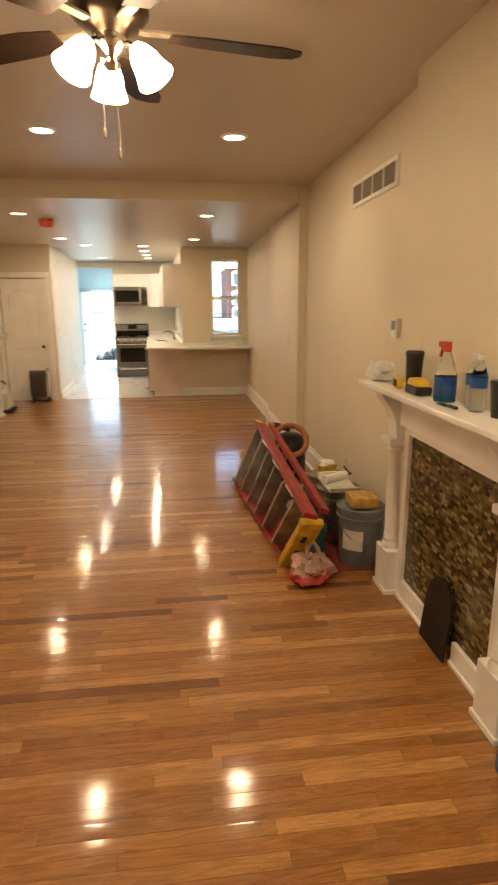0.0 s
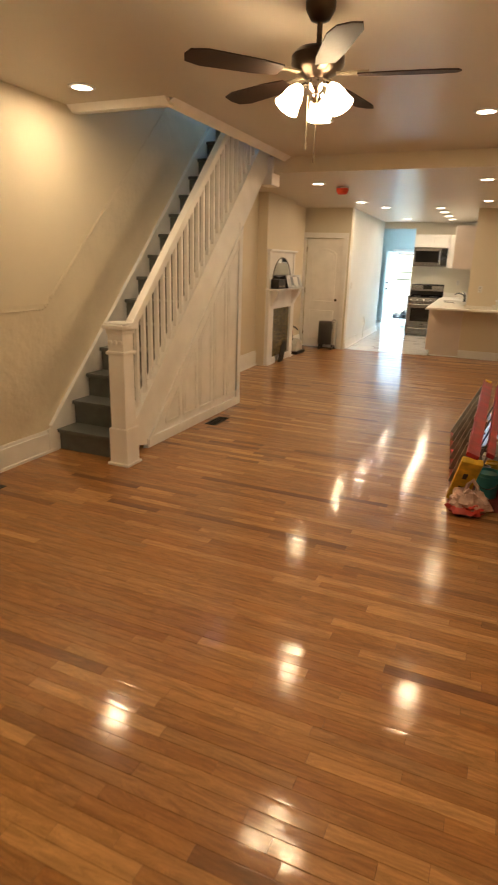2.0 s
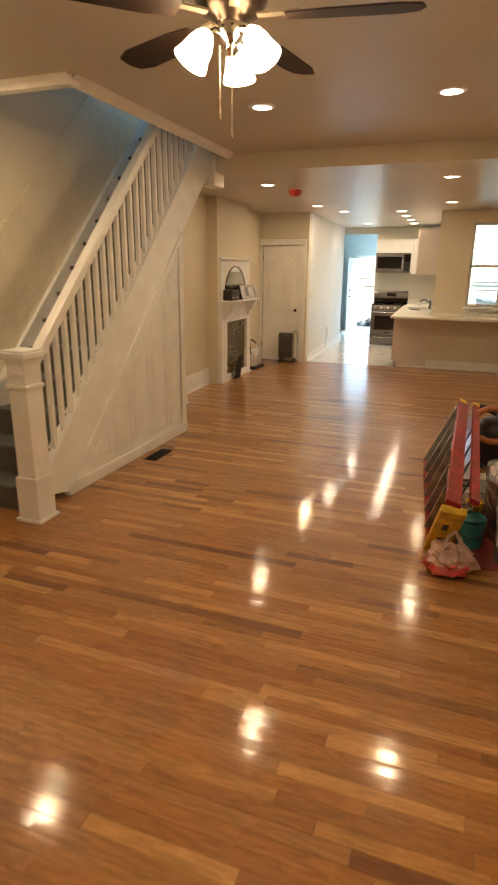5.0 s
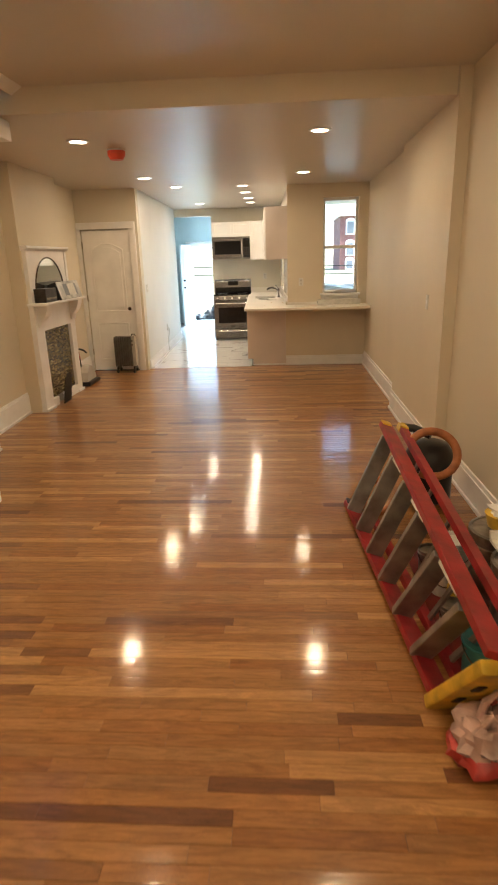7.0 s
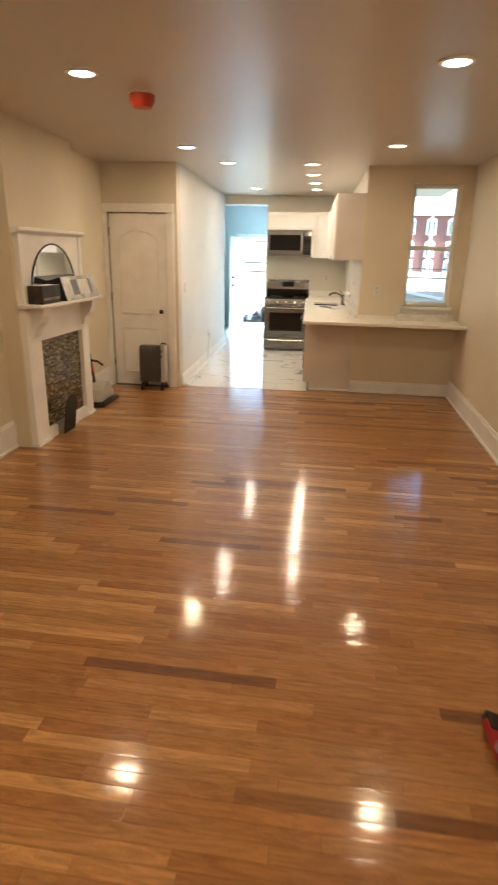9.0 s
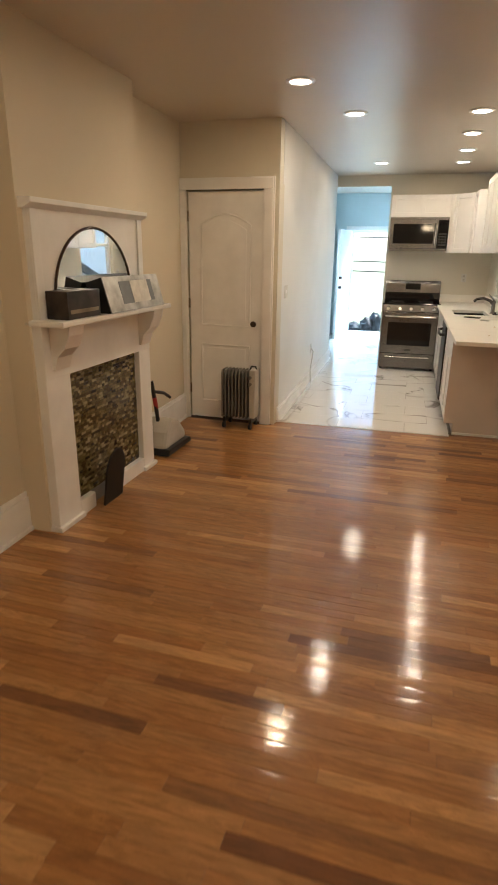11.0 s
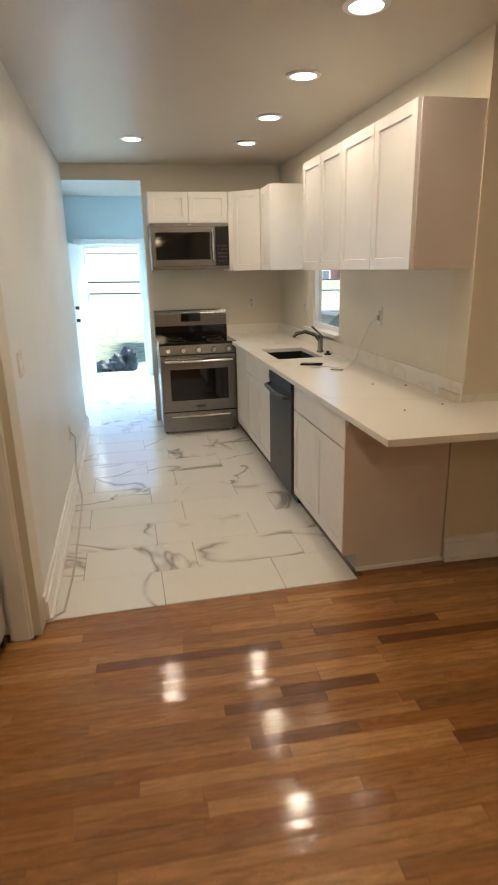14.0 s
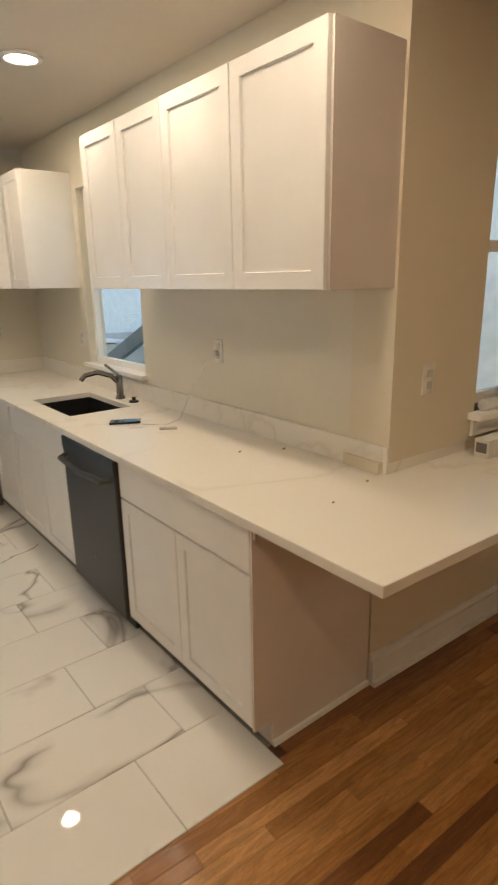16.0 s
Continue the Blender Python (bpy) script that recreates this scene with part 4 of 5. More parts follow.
part("hose_loop", G().tube([(2.06 + .10 * math.cos(a), 3.52 + .16 * math.sin(a), .09 + .05 * math.sin(a + .6)) for a in np.linspace(.4, 5.6, 26)], .026, 10), ORANGE, t, smooth=True)
XF = ID
t = thing("rosin_paper", (2.4, 2.5, 0), "dark red protective paper under the buckets", "floor paper"); part("sheet", G().box(2.14, 2.12, .0008, 2.66, 3.5, .003), MATRED, t)

# ---- rear fireplace ----
f2 = thing("small_fireplace", (-1.25, 7.2, 0), "small white painted fireplace with overmantel and arched mirror", "fireplace")
X0 = -1.30
part("jamb", G().box(X0, 6.65, 0, -1.21, 6.87, .89), TRIM, f2, bevel=.005); part("jamb", G().box(X0, 7.69, 0, -1.21, 7.85, .89), TRIM, f2, bevel=.005)
for y0, y1 in ((6.635, 6.885), (7.675, 7.865)): part("jamb_foot", G().box(X0, y0, 0, -1.19, y1, .03), TRIM, f2, bevel=.004)
part("lintel", G().box(X0, 6.65, .885, -1.208, 7.85, 1.17), TRIM, f2, bevel=.004)
part("shelf", G().box(X0, 6.63, 1.17, -1.06, 7.92, 1.2), TRIM, f2, "white mantel shelf", bevel=.008)
for y in (6.78, 7.76): part("corbel", G().prism([(-1.208, .93), (-1.19, .93), (-1.17, 1.0), (-1.12, 1.05), (-1.09, 1.12), (-1.08, 1.17), (-1.208, 1.17)], "y", y - .07, y + .07), TRIM, f2, bevel=.004)
part("overmantel", G().box(X0, 6.67, 1.2, -1.235, 7.83, 1.76), TRIM, f2); part("overmantel_crown", G().prism([(-1.235, 1.74), (-1.19, 1.765), (-1.19, 1.79), (X0, 1.79), (X0, 1.74)], "y", 6.64, 7.86), TRIM, f2, bevel=.003)
for y in (6.70, 7.80): part("overmantel_stile", G().box(-1.235, y - .03, 1.2, -1.222, y + .03, 1.74), TRIM, f2, bevel=.003)
arc = [(7.24 + .41 * math.cos(a), 1.3 + .37 * math.sin(a)) for a in np.linspace(0, math.pi, 25)]
mir = part("arched_mirror", G().prism([(6.83, 1.2)] + arc[::-1] + [(7.65, 1.2)], "x", -1.234, -1.229), MIRROR, f2, "arched bevelled mirror")
part("mirror_rim", G().tube([(-1.229, 7.65, 1.2)] + [(-1.229, p, q) for p, q in arc] + [(-1.229, 6.83, 1.2)], .008, 8), BRONZE, mir, "dark mirror rim", smooth=True)
m2 = part("mosaic_backing", G().box(X0, 6.87, 0, -1.255, 7.69, .89), GROUT, f2); tagged(part("mosaic_tiles", mosaic_rows(-1.255, 1, 6.87, 7.69, .1, .88), MOSAIC, m2, "brown glass mosaic"), kind="stuff")
for y0, y1 in ((6.87, 7.03), (7.28, 7.69)): part("base_trim", G().box(-1.255, y0, 0, -1.21, y1, .1), TRIM, f2, bevel=.004)
iron_cover(-1.165, 7.15, -8, .22, .36, 270)
t = thing("dark_box", (-1.15, 6.86, 1.2), "dark printed cardboard box on the mantel", "box"); part("carton", G().box(-1.215, 6.72, 1.201, -1.085, 7.03, 1.345), DARKPRINT, t, bevel=.003); part("print_band", G().box(-1.084, 6.74, 1.23, -1.0835, 7.01, 1.25), BRASS, t)
t = thing("silver_box", (-1.13, 7.42, 1.2), "silver printed appliance box leaning at an angle", "box", rz=0)
part("carton", G().prism([(-1.18, 1.201), (-1.06, 1.201), (-1.115, 1.40), (-1.215, 1.37)], "y", 7.1, 7.8), BLACK, t)
part("front_print", G().prism([(-1.0585, 1.203), (-1.0565, 1.203), (-1.112, 1.402), (-1.114, 1.402)], "y", 7.105, 7.795), SILVERPRINT, t, "silver printed face")
part("picture", G().prism([(-1.0668, 1.243), (-1.0648, 1.243), (-1.1008, 1.372), (-1.1028, 1.372)], "y", 7.27, 7.68), GREYPL, t, "grey product picture"); part("window_print", G().prism([(-1.0650, 1.243), (-1.0640, 1.243), (-1.0985, 1.372), (-1.1, 1.372)], "y", 7.40, 7.62), LABELW, t)

# ---- closet door, heater, sweeper ----
dr = thing("door_1", (-1.11, 9.19, 0), "white two panel arched closet door in white casing, shut", "door", kind="structure")
leaf = part("door_leaf", G().box(-1.455, 9.185, .012, -.762, 9.225, 2.045), TRIM, dr, bevel=.002)
for z0, z1, arch in ((.18, .72, 0), (.90, 1.86, .09)):
    a, b = -1.34, -.875
    pts = [(a, z0), (b, z0), (b, z1 - arch)] + ([(a + (b - a) * (1 - s), z1 - arch + arch * math.sin(math.pi * s)) for s in np.linspace(.08, .92, 9)] if arch else []) + [(a, z1 - arch)]
    part("panel_moulding", G().tube([(x, 9.184, z) for x, z in pts + pts[:1]], .011, 6), TRIM, leaf, smooth=True)
    c = [((a + b) / 2 + (x - (a + b) / 2) * .84, (z0 + z1) / 2 + (z - (z0 + z1) / 2) * .9) for x, z in pts]
    part("raised_panel", G().prism(c, "y", 9.178, 9.19), TRIM, leaf, bevel=.003)
for x0, x1, z0, z1 in ((-1.55, -1.462, 0, 2.055), (-.755, -.655, 0, 2.055), (-1.55, -.655, 2.055, 2.15)):
    part("casing", G().box(x0, 9.148, z0, x1, 9.169, z1).box(x0 + .012, 9.140, z0, x1 - .012, 9.148, z1 - .01), TRIM, dr, bevel=.004)
part("doorknob", G().tube([(-.825, 9.185, .93), (-.825, 9.15, .93)], .012).blob((-.825, 9.135, .93), (.028, .022, .028), 1, .02), BRONZE, leaf, "dark bronze knob", smooth=True)
for z in (.25, 1.05, 1.8): part("hinge", G().lathe([(.008, 0), (.008, .09)], (-1.459, 9.18, z), 10), BRASS, leaf, "tarnished hinge")
ht = thing("oil_heater", (-.93, 9.02, 0), "grey oil-filled column radiator on casters", "heater")
for k in range(8):
    x = -1.06 + .033 * k
    part("fin", G().prism([(8.94, .10), (9.10, .10), (9.11, .13), (9.11, .50), (9.09, .54), (8.95, .54), (8.93, .50), (8.93, .13)], "x", x, x + .014), HEATER, ht, bevel=.004)
part("core", G().box(-1.055, 9.0, .16, -.80, 9.04, .20).box(-1.055, 9.0, .44, -.80, 9.04, .48), HEATER, ht)
ctl = part("control_box", G().box(-.80, 8.95, .10, -.745, 9.09, .55), HEATERW, ht, "pale control box", bevel=.012)
for z in (.42, .48): part("dial", G().tube([(-.79, 8.95, z), (-.79, 8.935, z)], .016, 14), HEATER, ctl)
part("handle", G().tube([(-.81, 9.02, .54), (-.80, 9.02, .57), (-.76, 9.02, .57), (-.75, 9.02, .54)], .008), BLACK, ht)
for x in (-1.03, -.78):
    ax = part("caster_axle", G().box(x - .012, 8.93, .055, x + .012, 9.11, .10), BLACK, ht)
    for y in (8.93, 9.11): part("caster_wheel", G().tube([(x - .012, y, .028), (x + .012, y, .028)], .027, 12), BLACK, ax)
XF = Matrix.Translation((-.06, 0, 0))
t = thing("floor_sweeper", (-1.24, 8.2, 0), "white electric sweeper with black nozzle and folded handle", "vacuum cleaner")
part("body", G().prism([(8.02, .05), (8.42, .05), (8.40, .12), (8.28, .24), (8.16, .28), (8.06, .18)], "x", -1.33, -1.13), HEATERW, t, "yellowed white shell", bevel=.03)
part("nozzle", G().prism([(8.0, .004), (8.46, .004), (8.44, .05), (8.02, .055)], "x", -1.34, -1.10), BLACK, t, bevel=.01)
part("handle", G().tube([(-1.25, 8.14, .25), (-1.26, 8.12, .42), (-1.27, 8.09, .58)], .016, 8).tube([(-1.26, 8.10, .5), (-1.22, 8.2, .47), (-1.2, 8.27, .42)], .013, 8), BLACK, t, smooth=True)
part("red_band", G().tube([(-1.256, 8.13, .36), (-1.262, 8.115, .45)], .018, 8), BAGRED, t)
XF = ID

# ---- kitchen ----
XF = KITCHEN


def shaker(parent, axis, face, a0, a1, z0, z1, side=-1, name="cabinet_door", rail_w=.057):
    """A door with a recessed panel in one mesh; axis: the way it faces."""
    g = G(); a0 += .002; a1 -= .002; z0 += .002; z1 -= .002; r = min(rail_w, (z1 - z0) * .3)
    rings = ((0, .001), (0, .018), (.002, .02), (r - .002, .02), (r + .001, .011))
    for inset, depth in rings:
        for p, q in ((a0 + inset, z0 + inset), (a1 - inset, z0 + inset), (a1 - inset, z1 - inset), (a0 + inset, z1 - inset)):
            u = face + side * depth; g.v.append((u, p, q) if axis == "x" else (p, u, q))
    for k in range(len(rings) - 1):
        g.f += [(4 * k + i, 4 * k + (i + 1) % 4, 4 * k + 4 + (i + 1) % 4, 4 * k + 4 + i) for i in range(4)]
    g.f += [(3, 2, 1, 0), tuple(4 * (len(rings) - 1) + i for i in range(4))]
    return part(name, g, CAB, parent)


def slab(parent, face, a0, a1, z0, z1, name="drawer_front"):
    return part(name, G().box(face - .001, a0 + .002, z0 + .002, face - .02, a1 - .002, z1 - .002), CAB, parent, bevel=.003)


CX, WX, BY = .93, 1.55, 12.98
for y0, y1, lab in ((9.40, 10.31, "white shaker base cabinet with two doors and drawer front"), (10.92, 11.84, "white shaker sink base cabinet with two doors")):
    c = thing("base_cabinet", (1.24, (y0 + y1) / 2, 0), lab, "cabinet", "base cabinets")
    part("carcass", G().box(CX, y0, .10, WX - .005, y1, .872 if y0 < 10 else .66).box(CX, y0, .66, CX + .02, y1, .872), CAB, c); part("toe_kick", G().box(CX + .06, y0, 0, WX - .005, y1, .10), CABEND, c)
    slab(c, CX, y0, y1, .70, .865); m_ = (y0 + y1) / 2
    shaker(c, "x", CX, y0, m_, .105, .695); shaker(c, "x", CX, m_, y1, .105, .695)
    if y0 < 10:
        part("end_panel", G().box(CX - .02, y0 - .012, .10, 1.50, y0 - .001, .872).box(CX + .06, y0 - .012, 0, 1.50, y0 - .001, .10), CABEND, c, "bare pinkish end panel")
        part("shoe_strip", G().box(CX + .06, y0 - .026, 0, 1.50, y0 - .013, .02), TRIM, c); part("filler_block", G().box(CX - .015, y0 - .025, .83, CX + .01, y0 - .012, .872), CABEND, c)
c = thing("corner_cabinet", (1.24, 12.4, 0), "white blind corner base cabinet", "cabinet", "base cabinets")
part("carcass", G().box(CX, 11.84, .10, WX - .005, BY - .005, .872), CAB, c); part("toe_kick", G().box(CX + .06, 11.84, 0, WX - .005, BY - .005, .10), CABEND, c); shaker(c, "x", CX, 11.86, 12.3, .105, .865)
dw = thing("dishwasher", (1.22, 10.61, 0), "dark slate dishwasher with a bar handle", "dishwasher")
part("tub", G().box(CX + .01, 10.317, .02, WX - .01, 10.913, .868), BLACK, dw); dd = part("door_panel", G().box(CX - .035, 10.318, .09, CX + .01, 10.912, .865), SLATE, dw, bevel=.006)
part("control_strip", G().box(CX - .038, 10.32, .80, CX - .034, 10.91, .862), BLACK, dd, bevel=.001)
part("bar_handle", G().tube([(CX - .036, 10.35, .77), (CX - .075, 10.37, .765), (CX - .085, 10.61, .755), (CX - .075, 10.85, .765), (CX - .036, 10.87, .77)], .014, 10), SLATE, dd, "curved bar handle", smooth=True)
part("badge", G().lathe([(.012, 0), (.012, .002)], (0, 0, 0), 12), STEEL, dd)
part("kick_plate", G().box(CX + .05, 10.32, 0, CX + .07, 10.91, .09), BLACK, dw)
for ch in dd.children:
    if ch.name.startswith("badge"): ch.matrix_basis = Matrix.Translation(Vector((CX - .036, 10.61, .3)) - BASE[dw]) @ pose(0, 0, 0, 0, -90, 0) @ Matrix.Translation(BASE[dw])

ct = thing("countertop", (1.2, 10.9, .875), "pale veined quartz countertop with backsplash and bar overhang", "countertop")
SX0, SX1, SY0, SY1 = 1.02, 1.39, 11.10, 11.70
g2 = G().prism([(.885, 8.86), (2.695, 8.79), (2.695, 9.345), (1.55, 9.40), (1.55, SY0), (.885, SY0)], "z", .875, .908); g2.box(.885, SY0, .875, SX0, SY1, .908).box(SX1, SY0, .875, WX, SY1, .908).box(.885, SY1, .875, WX, BY, .908)
part("slab", g2, QUARTZ, ct, bevel=.003)
part("backsplash", G().box(WX - .022, 9.385, .9085, WX - .001, 11.2, 1.01).box(WX - .022, 11.2, .9085, WX - .001, 12.0, 1.01).box(WX - .022, 12.0, .9085, WX - .001, BY - .023, 1.01), QUARTZ, ct)
part("backsplash_back", G().box(.93, BY - .022, .9085, WX - .023, BY - .001, 1.01), QUARTZ, ct)
part("backsplash_bar", G().prism([(1.528, 9.365), (2.02, 9.347), (2.02, 9.367), (1.528, 9.384)], "z", .9085, 1.01), QUARTZ, ct)
sk = thing("sink", (1.2, 11.4, .70), "dark undermount kitchen sink", "sink")
part("basin", G().box(SX0 - .01, SY0 - .01, .70, SX1 + .01, SY1 + .01, .71).box(SX0 - .012, SY0 - .012, .71, SX0 - .002, SY1 + .012, .874).box(SX1 + .002, SY0 - .012, .71, SX1 + .012, SY1 + .012, .874).box(SX0, SY0 - .012, .71, SX1, SY0 - .002, .874).box(SX0, SY1 + .002, .71, SX1, SY1 + .012, .874), BLACK, sk)
fa = thing("faucet", (1.45, 11.32, .908), "brushed nickel single lever kitchen faucet", "faucet")
part("faucet_base", G().lathe([(.03, 0), (.028, .012), (.022, .02), (.02, .11), (.024, .13), (.015, .145)], (1.45, 11.36, .908), 18), STEEL, fa, smooth=True)
part("spout", G().tube([(1.45, 11.36, 1.0), (1.41, 11.38, 1.05), (1.34, 11.42, 1.075), (1.27, 11.45, 1.06), (1.245, 11.46, 1.03)], .015, 12), STEEL, fa, smooth=True)
part("lever", G().tube([(1.45, 11.36, 1.05), (1.43, 11.40, 1.08), (1.40, 11.44, 1.115)], .008, 8), STEEL, fa, smooth=True)
t = thing("air_gap_cap", (1.46, 11.2, .908), "small black sink fitting beside the faucet", "sink fitting"); part("cap_body", G().lathe([(.03, 0), (.03, .01), (.012, .014), (.012, .03)], (1.46, 11.2, .908), 16), BLACK, t, smooth=True)
t = thing("mobile_phone", (1.17, 10.78, .909), "black phone lying on the counter", "phone"); part("phone_body", G().prism([(1.09, 10.76), (1.23, 10.69), (1.265, 10.75), (1.125, 10.82)], "z", .909, .92), BLACKGLASS, t, bevel=.003)
t = thing("remote_dongle", (1.28, 10.5, .909), "small grey plug adapter on the counter", "adapter"); part("adapter_body", G().prism([(1.23, 10.50), (1.30, 10.45), (1.315, 10.475), (1.245, 10.525)], "z", .909, .918), HEATERW, t, bevel=.002)
t = thing("charger_cable", (1.5, 10.4, .909), "thin white charging cable from the wall outlet", "cable")
part("cord", G().tube([(1.535, 10.43, 1.26), (1.50, 10.47, 1.22), (1.50, 10.62, 1.06), (1.49, 10.68, .95), (1.42, 10.62, .913), (1.30, 10.56, .912), (1.22, 10.66, .912), (1.19, 10.60, .912), (1.13, 10.62, .912)], .0025, 6), LABELW, t, smooth=True); part("plug", G().box(1.52, 10.415, 1.245, 1.541, 10.445, 1.275), LABELW, t, bevel=.003)
for x, y, k in ((1.30, 9.95, .009), (1.42, 9.36, .007), (1.18, 9.30, .006), (1.47, 9.86, .010)):
    t = thing("plaster_crumb", (x, y, .9085), "small tan crumb of building dirt on the countertop", "debris", "crumbs on the counter"); part("crumb_body", G().blob((x, y, .9095), (k, k * .6, .004), int(x * 100), .4, 8, 5), SPONGE, t)
plate("wall_outlet", "white outlet over the counter with a charger", (WX, 10.43, 1.27), "x", side=-1)
plate("wall_outlet", "white outlet beside the small window", (WX, 12.1, 1.22), "x", side=-1)
plate("wall_outlet", "white outlet behind the range counter", (1.22, BY, 1.24), "y", side=-1)
plate("light_switch", "white rocker switch on the passage wall", (-.62, 9.55, 1.2), "x", w=.115, holes=False)
plate("wall_outlet", "white outlet low on the passage wall", (-.62, 11.2, .42), "x")
t = thing("extension_cord", (-.58, 10.4, 0), "white cord hanging from the outlet to the floor", "cable")
part("cord", G().tube([(-.61, 11.2, .42), (-.57, 11.1, .40), (-.575, 10.95, .2), (-0.540, 10.8, .02), (-0.530, 10.3, .012), (-0.525, 9.7, .012), (-0.540, 9.35, .012), (-.64, 9.27, .012)], .006, 6), HEATERW, t, smooth=True)

UZ0, UZ1, UX = 1.572, 2.30, 1.22
for y0, y1 in ((9.38, 10.294), (10.294, 11.07)):
    c = thing("wall_cabinet", (1.38, (y0 + y1) / 2, UZ0), "white shaker wall cabinet with two doors", "cabinet", "wall cabinets")
    part("carcass", G().box(UX, y0 + .001, UZ0, WX - .002, y1 - .001, UZ1), CAB, c); m_ = (y0 + y1) / 2
    shaker(c, "x", UX, y0, m_, UZ0, UZ1); shaker(c, "x", UX, m_, y1, UZ0, UZ1)
    if y0 < 10: part("side_panel", G().box(UX, y0 - .006, UZ0, WX - .002, y0, UZ1), CABEND, c, "bare pinkish side panel")
c = thing("wall_cabinet", (1.38, 12.35, UZ0), "white shaker wall cabinet in the far corner", "cabinet", "wall cabinets")
part("carcass", G().box(UX, 12.06, UZ0, WX - .002, BY - .002, UZ1), CAB, c); shaker(c, "x", UX, 12.06, 12.40, UZ0, UZ1)
c = thing("wall_cabinet", (1.08, 12.8, UZ0), "white shaker wall cabinet beside the microwave", "cabinet", "wall cabinets")
part("carcass", G().box(.935, BY - .33, UZ0, UX - .002, BY - .002, UZ1), CAB, c); part("filler_strip", G().box(.93, BY - .33, UZ0, .985, BY - .35, UZ1), CAB, c); part("diagonal_carcass", G().prism([(.985, BY - .33), (UX - .001, 12.40), (UX - .001, BY - .33)], "z", UZ0, UZ1), CAB, c)
dg = shaker(c, "y", 0, 0, .34, UZ0, UZ1); p0, p1 = Vector((.985, BY - .345, 0)), Vector((UX - .015, 12.41, 0)); L_ = (p1 - p0).length; ang = math.atan2(p1.y - p0.y, p1.x - p0.x)
for v in dg.data.vertices:
    q = v.co + BASE[c]; w = Vector((q.x * L_ / .34, q.y, 0)); w.rotate(Euler((0, 0, ang))); v.co = Vector((p0.x + w.x, p0.y + w.y, q.z)) - BASE[c]
c = thing("wall_cabinet", (.545, 12.8, 2.02), "short white shaker cabinet over the microwave", "cabinet", "wall cabinets")
part("carcass", G().box(.165, BY - .33, 2.02, .928, BY - .002, UZ1), CAB, c); shaker(c, "y", BY - .33, .165, .5465, 2.02, UZ1); shaker(c, "y", BY - .33, .5465, .928, 2.02, UZ1)

mw = thing("microwave", (.545, 12.8, 1.59), "stainless over-the-range microwave with dark glass door", "microwave")
MY = BY - .385
part("case", G().box(.168, MY + .03, 1.592, .925, BY - .003, 2.016), STEEL, mw); md = part("door", G().box(.168, MY, 1.625, .79, MY + .029, 1.985), STEEL, mw, bevel=.004)
part("door_glass", G().box(.215, MY - .004, 1.685, .74, MY + .001, 1.935), BLACKGLASS, md, "dark glass window"); part("handle", G().tube([(.762, MY - .005, 1.66), (.762, MY - .035, 1.69), (.762, MY - .035, 1.92), (.762, MY - .005, 1.95)], .009, 8), CHROME, md, smooth=True)
part("control_panel", G().box(.792, MY, 1.625, .925, MY + .029, 1.985), BLACKGLASS, mw, bevel=.003); part("top_vent", G().box(.168, MY + .004, 1.987, .925, MY + .03, 2.016), STEEL, mw); part("bottom_strip", G().box(.168, MY + .002, 1.592, .925, MY + .03, 1.623), STEEL, mw, bevel=.003)
for r in range(5):
    for q in range(3): part("button", G().box(.81 + .035 * q, MY - .002, 1.66 + .035 * r, .835 + .035 * q, MY + .001, 1.68 + .035 * r), SLATE, mw)
part("badge", G().box(.53, MY - .001, 2.0, .56, MY + .004, 2.008), CHROME, mw)

rg = thing("range", (.545, 12.65, 0), "freestanding stainless range with black ceramic cooktop", "stove")
RY = 12.34
part("body", G().box(.168, RY + .045, .03, .925, BY - .01, .895), STEEL, rg); part("cooktop", G().box(.166, RY + .02, .895, .927, BY - .09, .915), BLACKGLASS, rg, "black glass cooktop", bevel=.005)
for x, y, r in ((.35, 12.5, .1), (.74, 12.5, .085), (.35, 12.75, .075), (.74, 12.75, .1)): part("burner_ring", G().lathe([(r, 0), (r, .0012), (r - .006, .0012), (r - .006, 0)], (x, y, .9152), 28, False), SLATE, rg)
bg = part("backguard", G().prism([(BY - .10, .915), (BY - .012, .915), (BY - .012, 1.19), (BY - .06, 1.19), (BY - .085, 1.15)], "x", .168, .925), STEEL, rg, bevel=.006); part("clock_display", G().box(.445, BY - .092, 1.07, .65, BY - .08, 1.155), BLACKGLASS, bg, "black clock panel"); part("backguard_base", G().box(.17, BY - .112, .916, .923, BY - .099, 1.03), BLACKGLASS, bg)
part("control_front", G().prism([(RY + .045, .80), (RY + .005, .805), (RY + .02, .893), (RY + .045, .893)], "x", .168, .925), STEEL, rg, bevel=.003)
for k in range(5):
    x = .25 + .148 * k; part("knob", G().tube([(x, RY + .012, .85), (x, RY - .022, .845)], .021, 14), CHROME, rg, "metal control knob", smooth=True)
od = part("oven_door", G().box(.170, RY, .24, .923, RY + .044, .795), STEEL, rg, bevel=.006); part("oven_window", G().box(.26, RY - .003, .35, .83, RY + .002, .66), BLACKGLASS, od, "dark oven window")
part("oven_handle", G().tube([(.21, RY - .002, .745), (.22, RY - .05, .745), (.545, RY - .058, .742), (.87, RY - .05, .745), (.88, RY - .002, .745)], .013, 10), CHROME, od, smooth=True); part("badge", G().box(.50, RY - .003, .275, .59, RY + .001, .30), SLATE, od)
dw2 = part("storage_drawer", G().box(.170, RY + .002, .035, .923, RY + .044, .232), STEEL, rg, bevel=.006); part("drawer_pull", G().tube([(.25, RY - .0, .19), (.545, RY - .012, .188), (.84, RY - .0, .19)], .011, 8), CHROME, dw2, smooth=True)
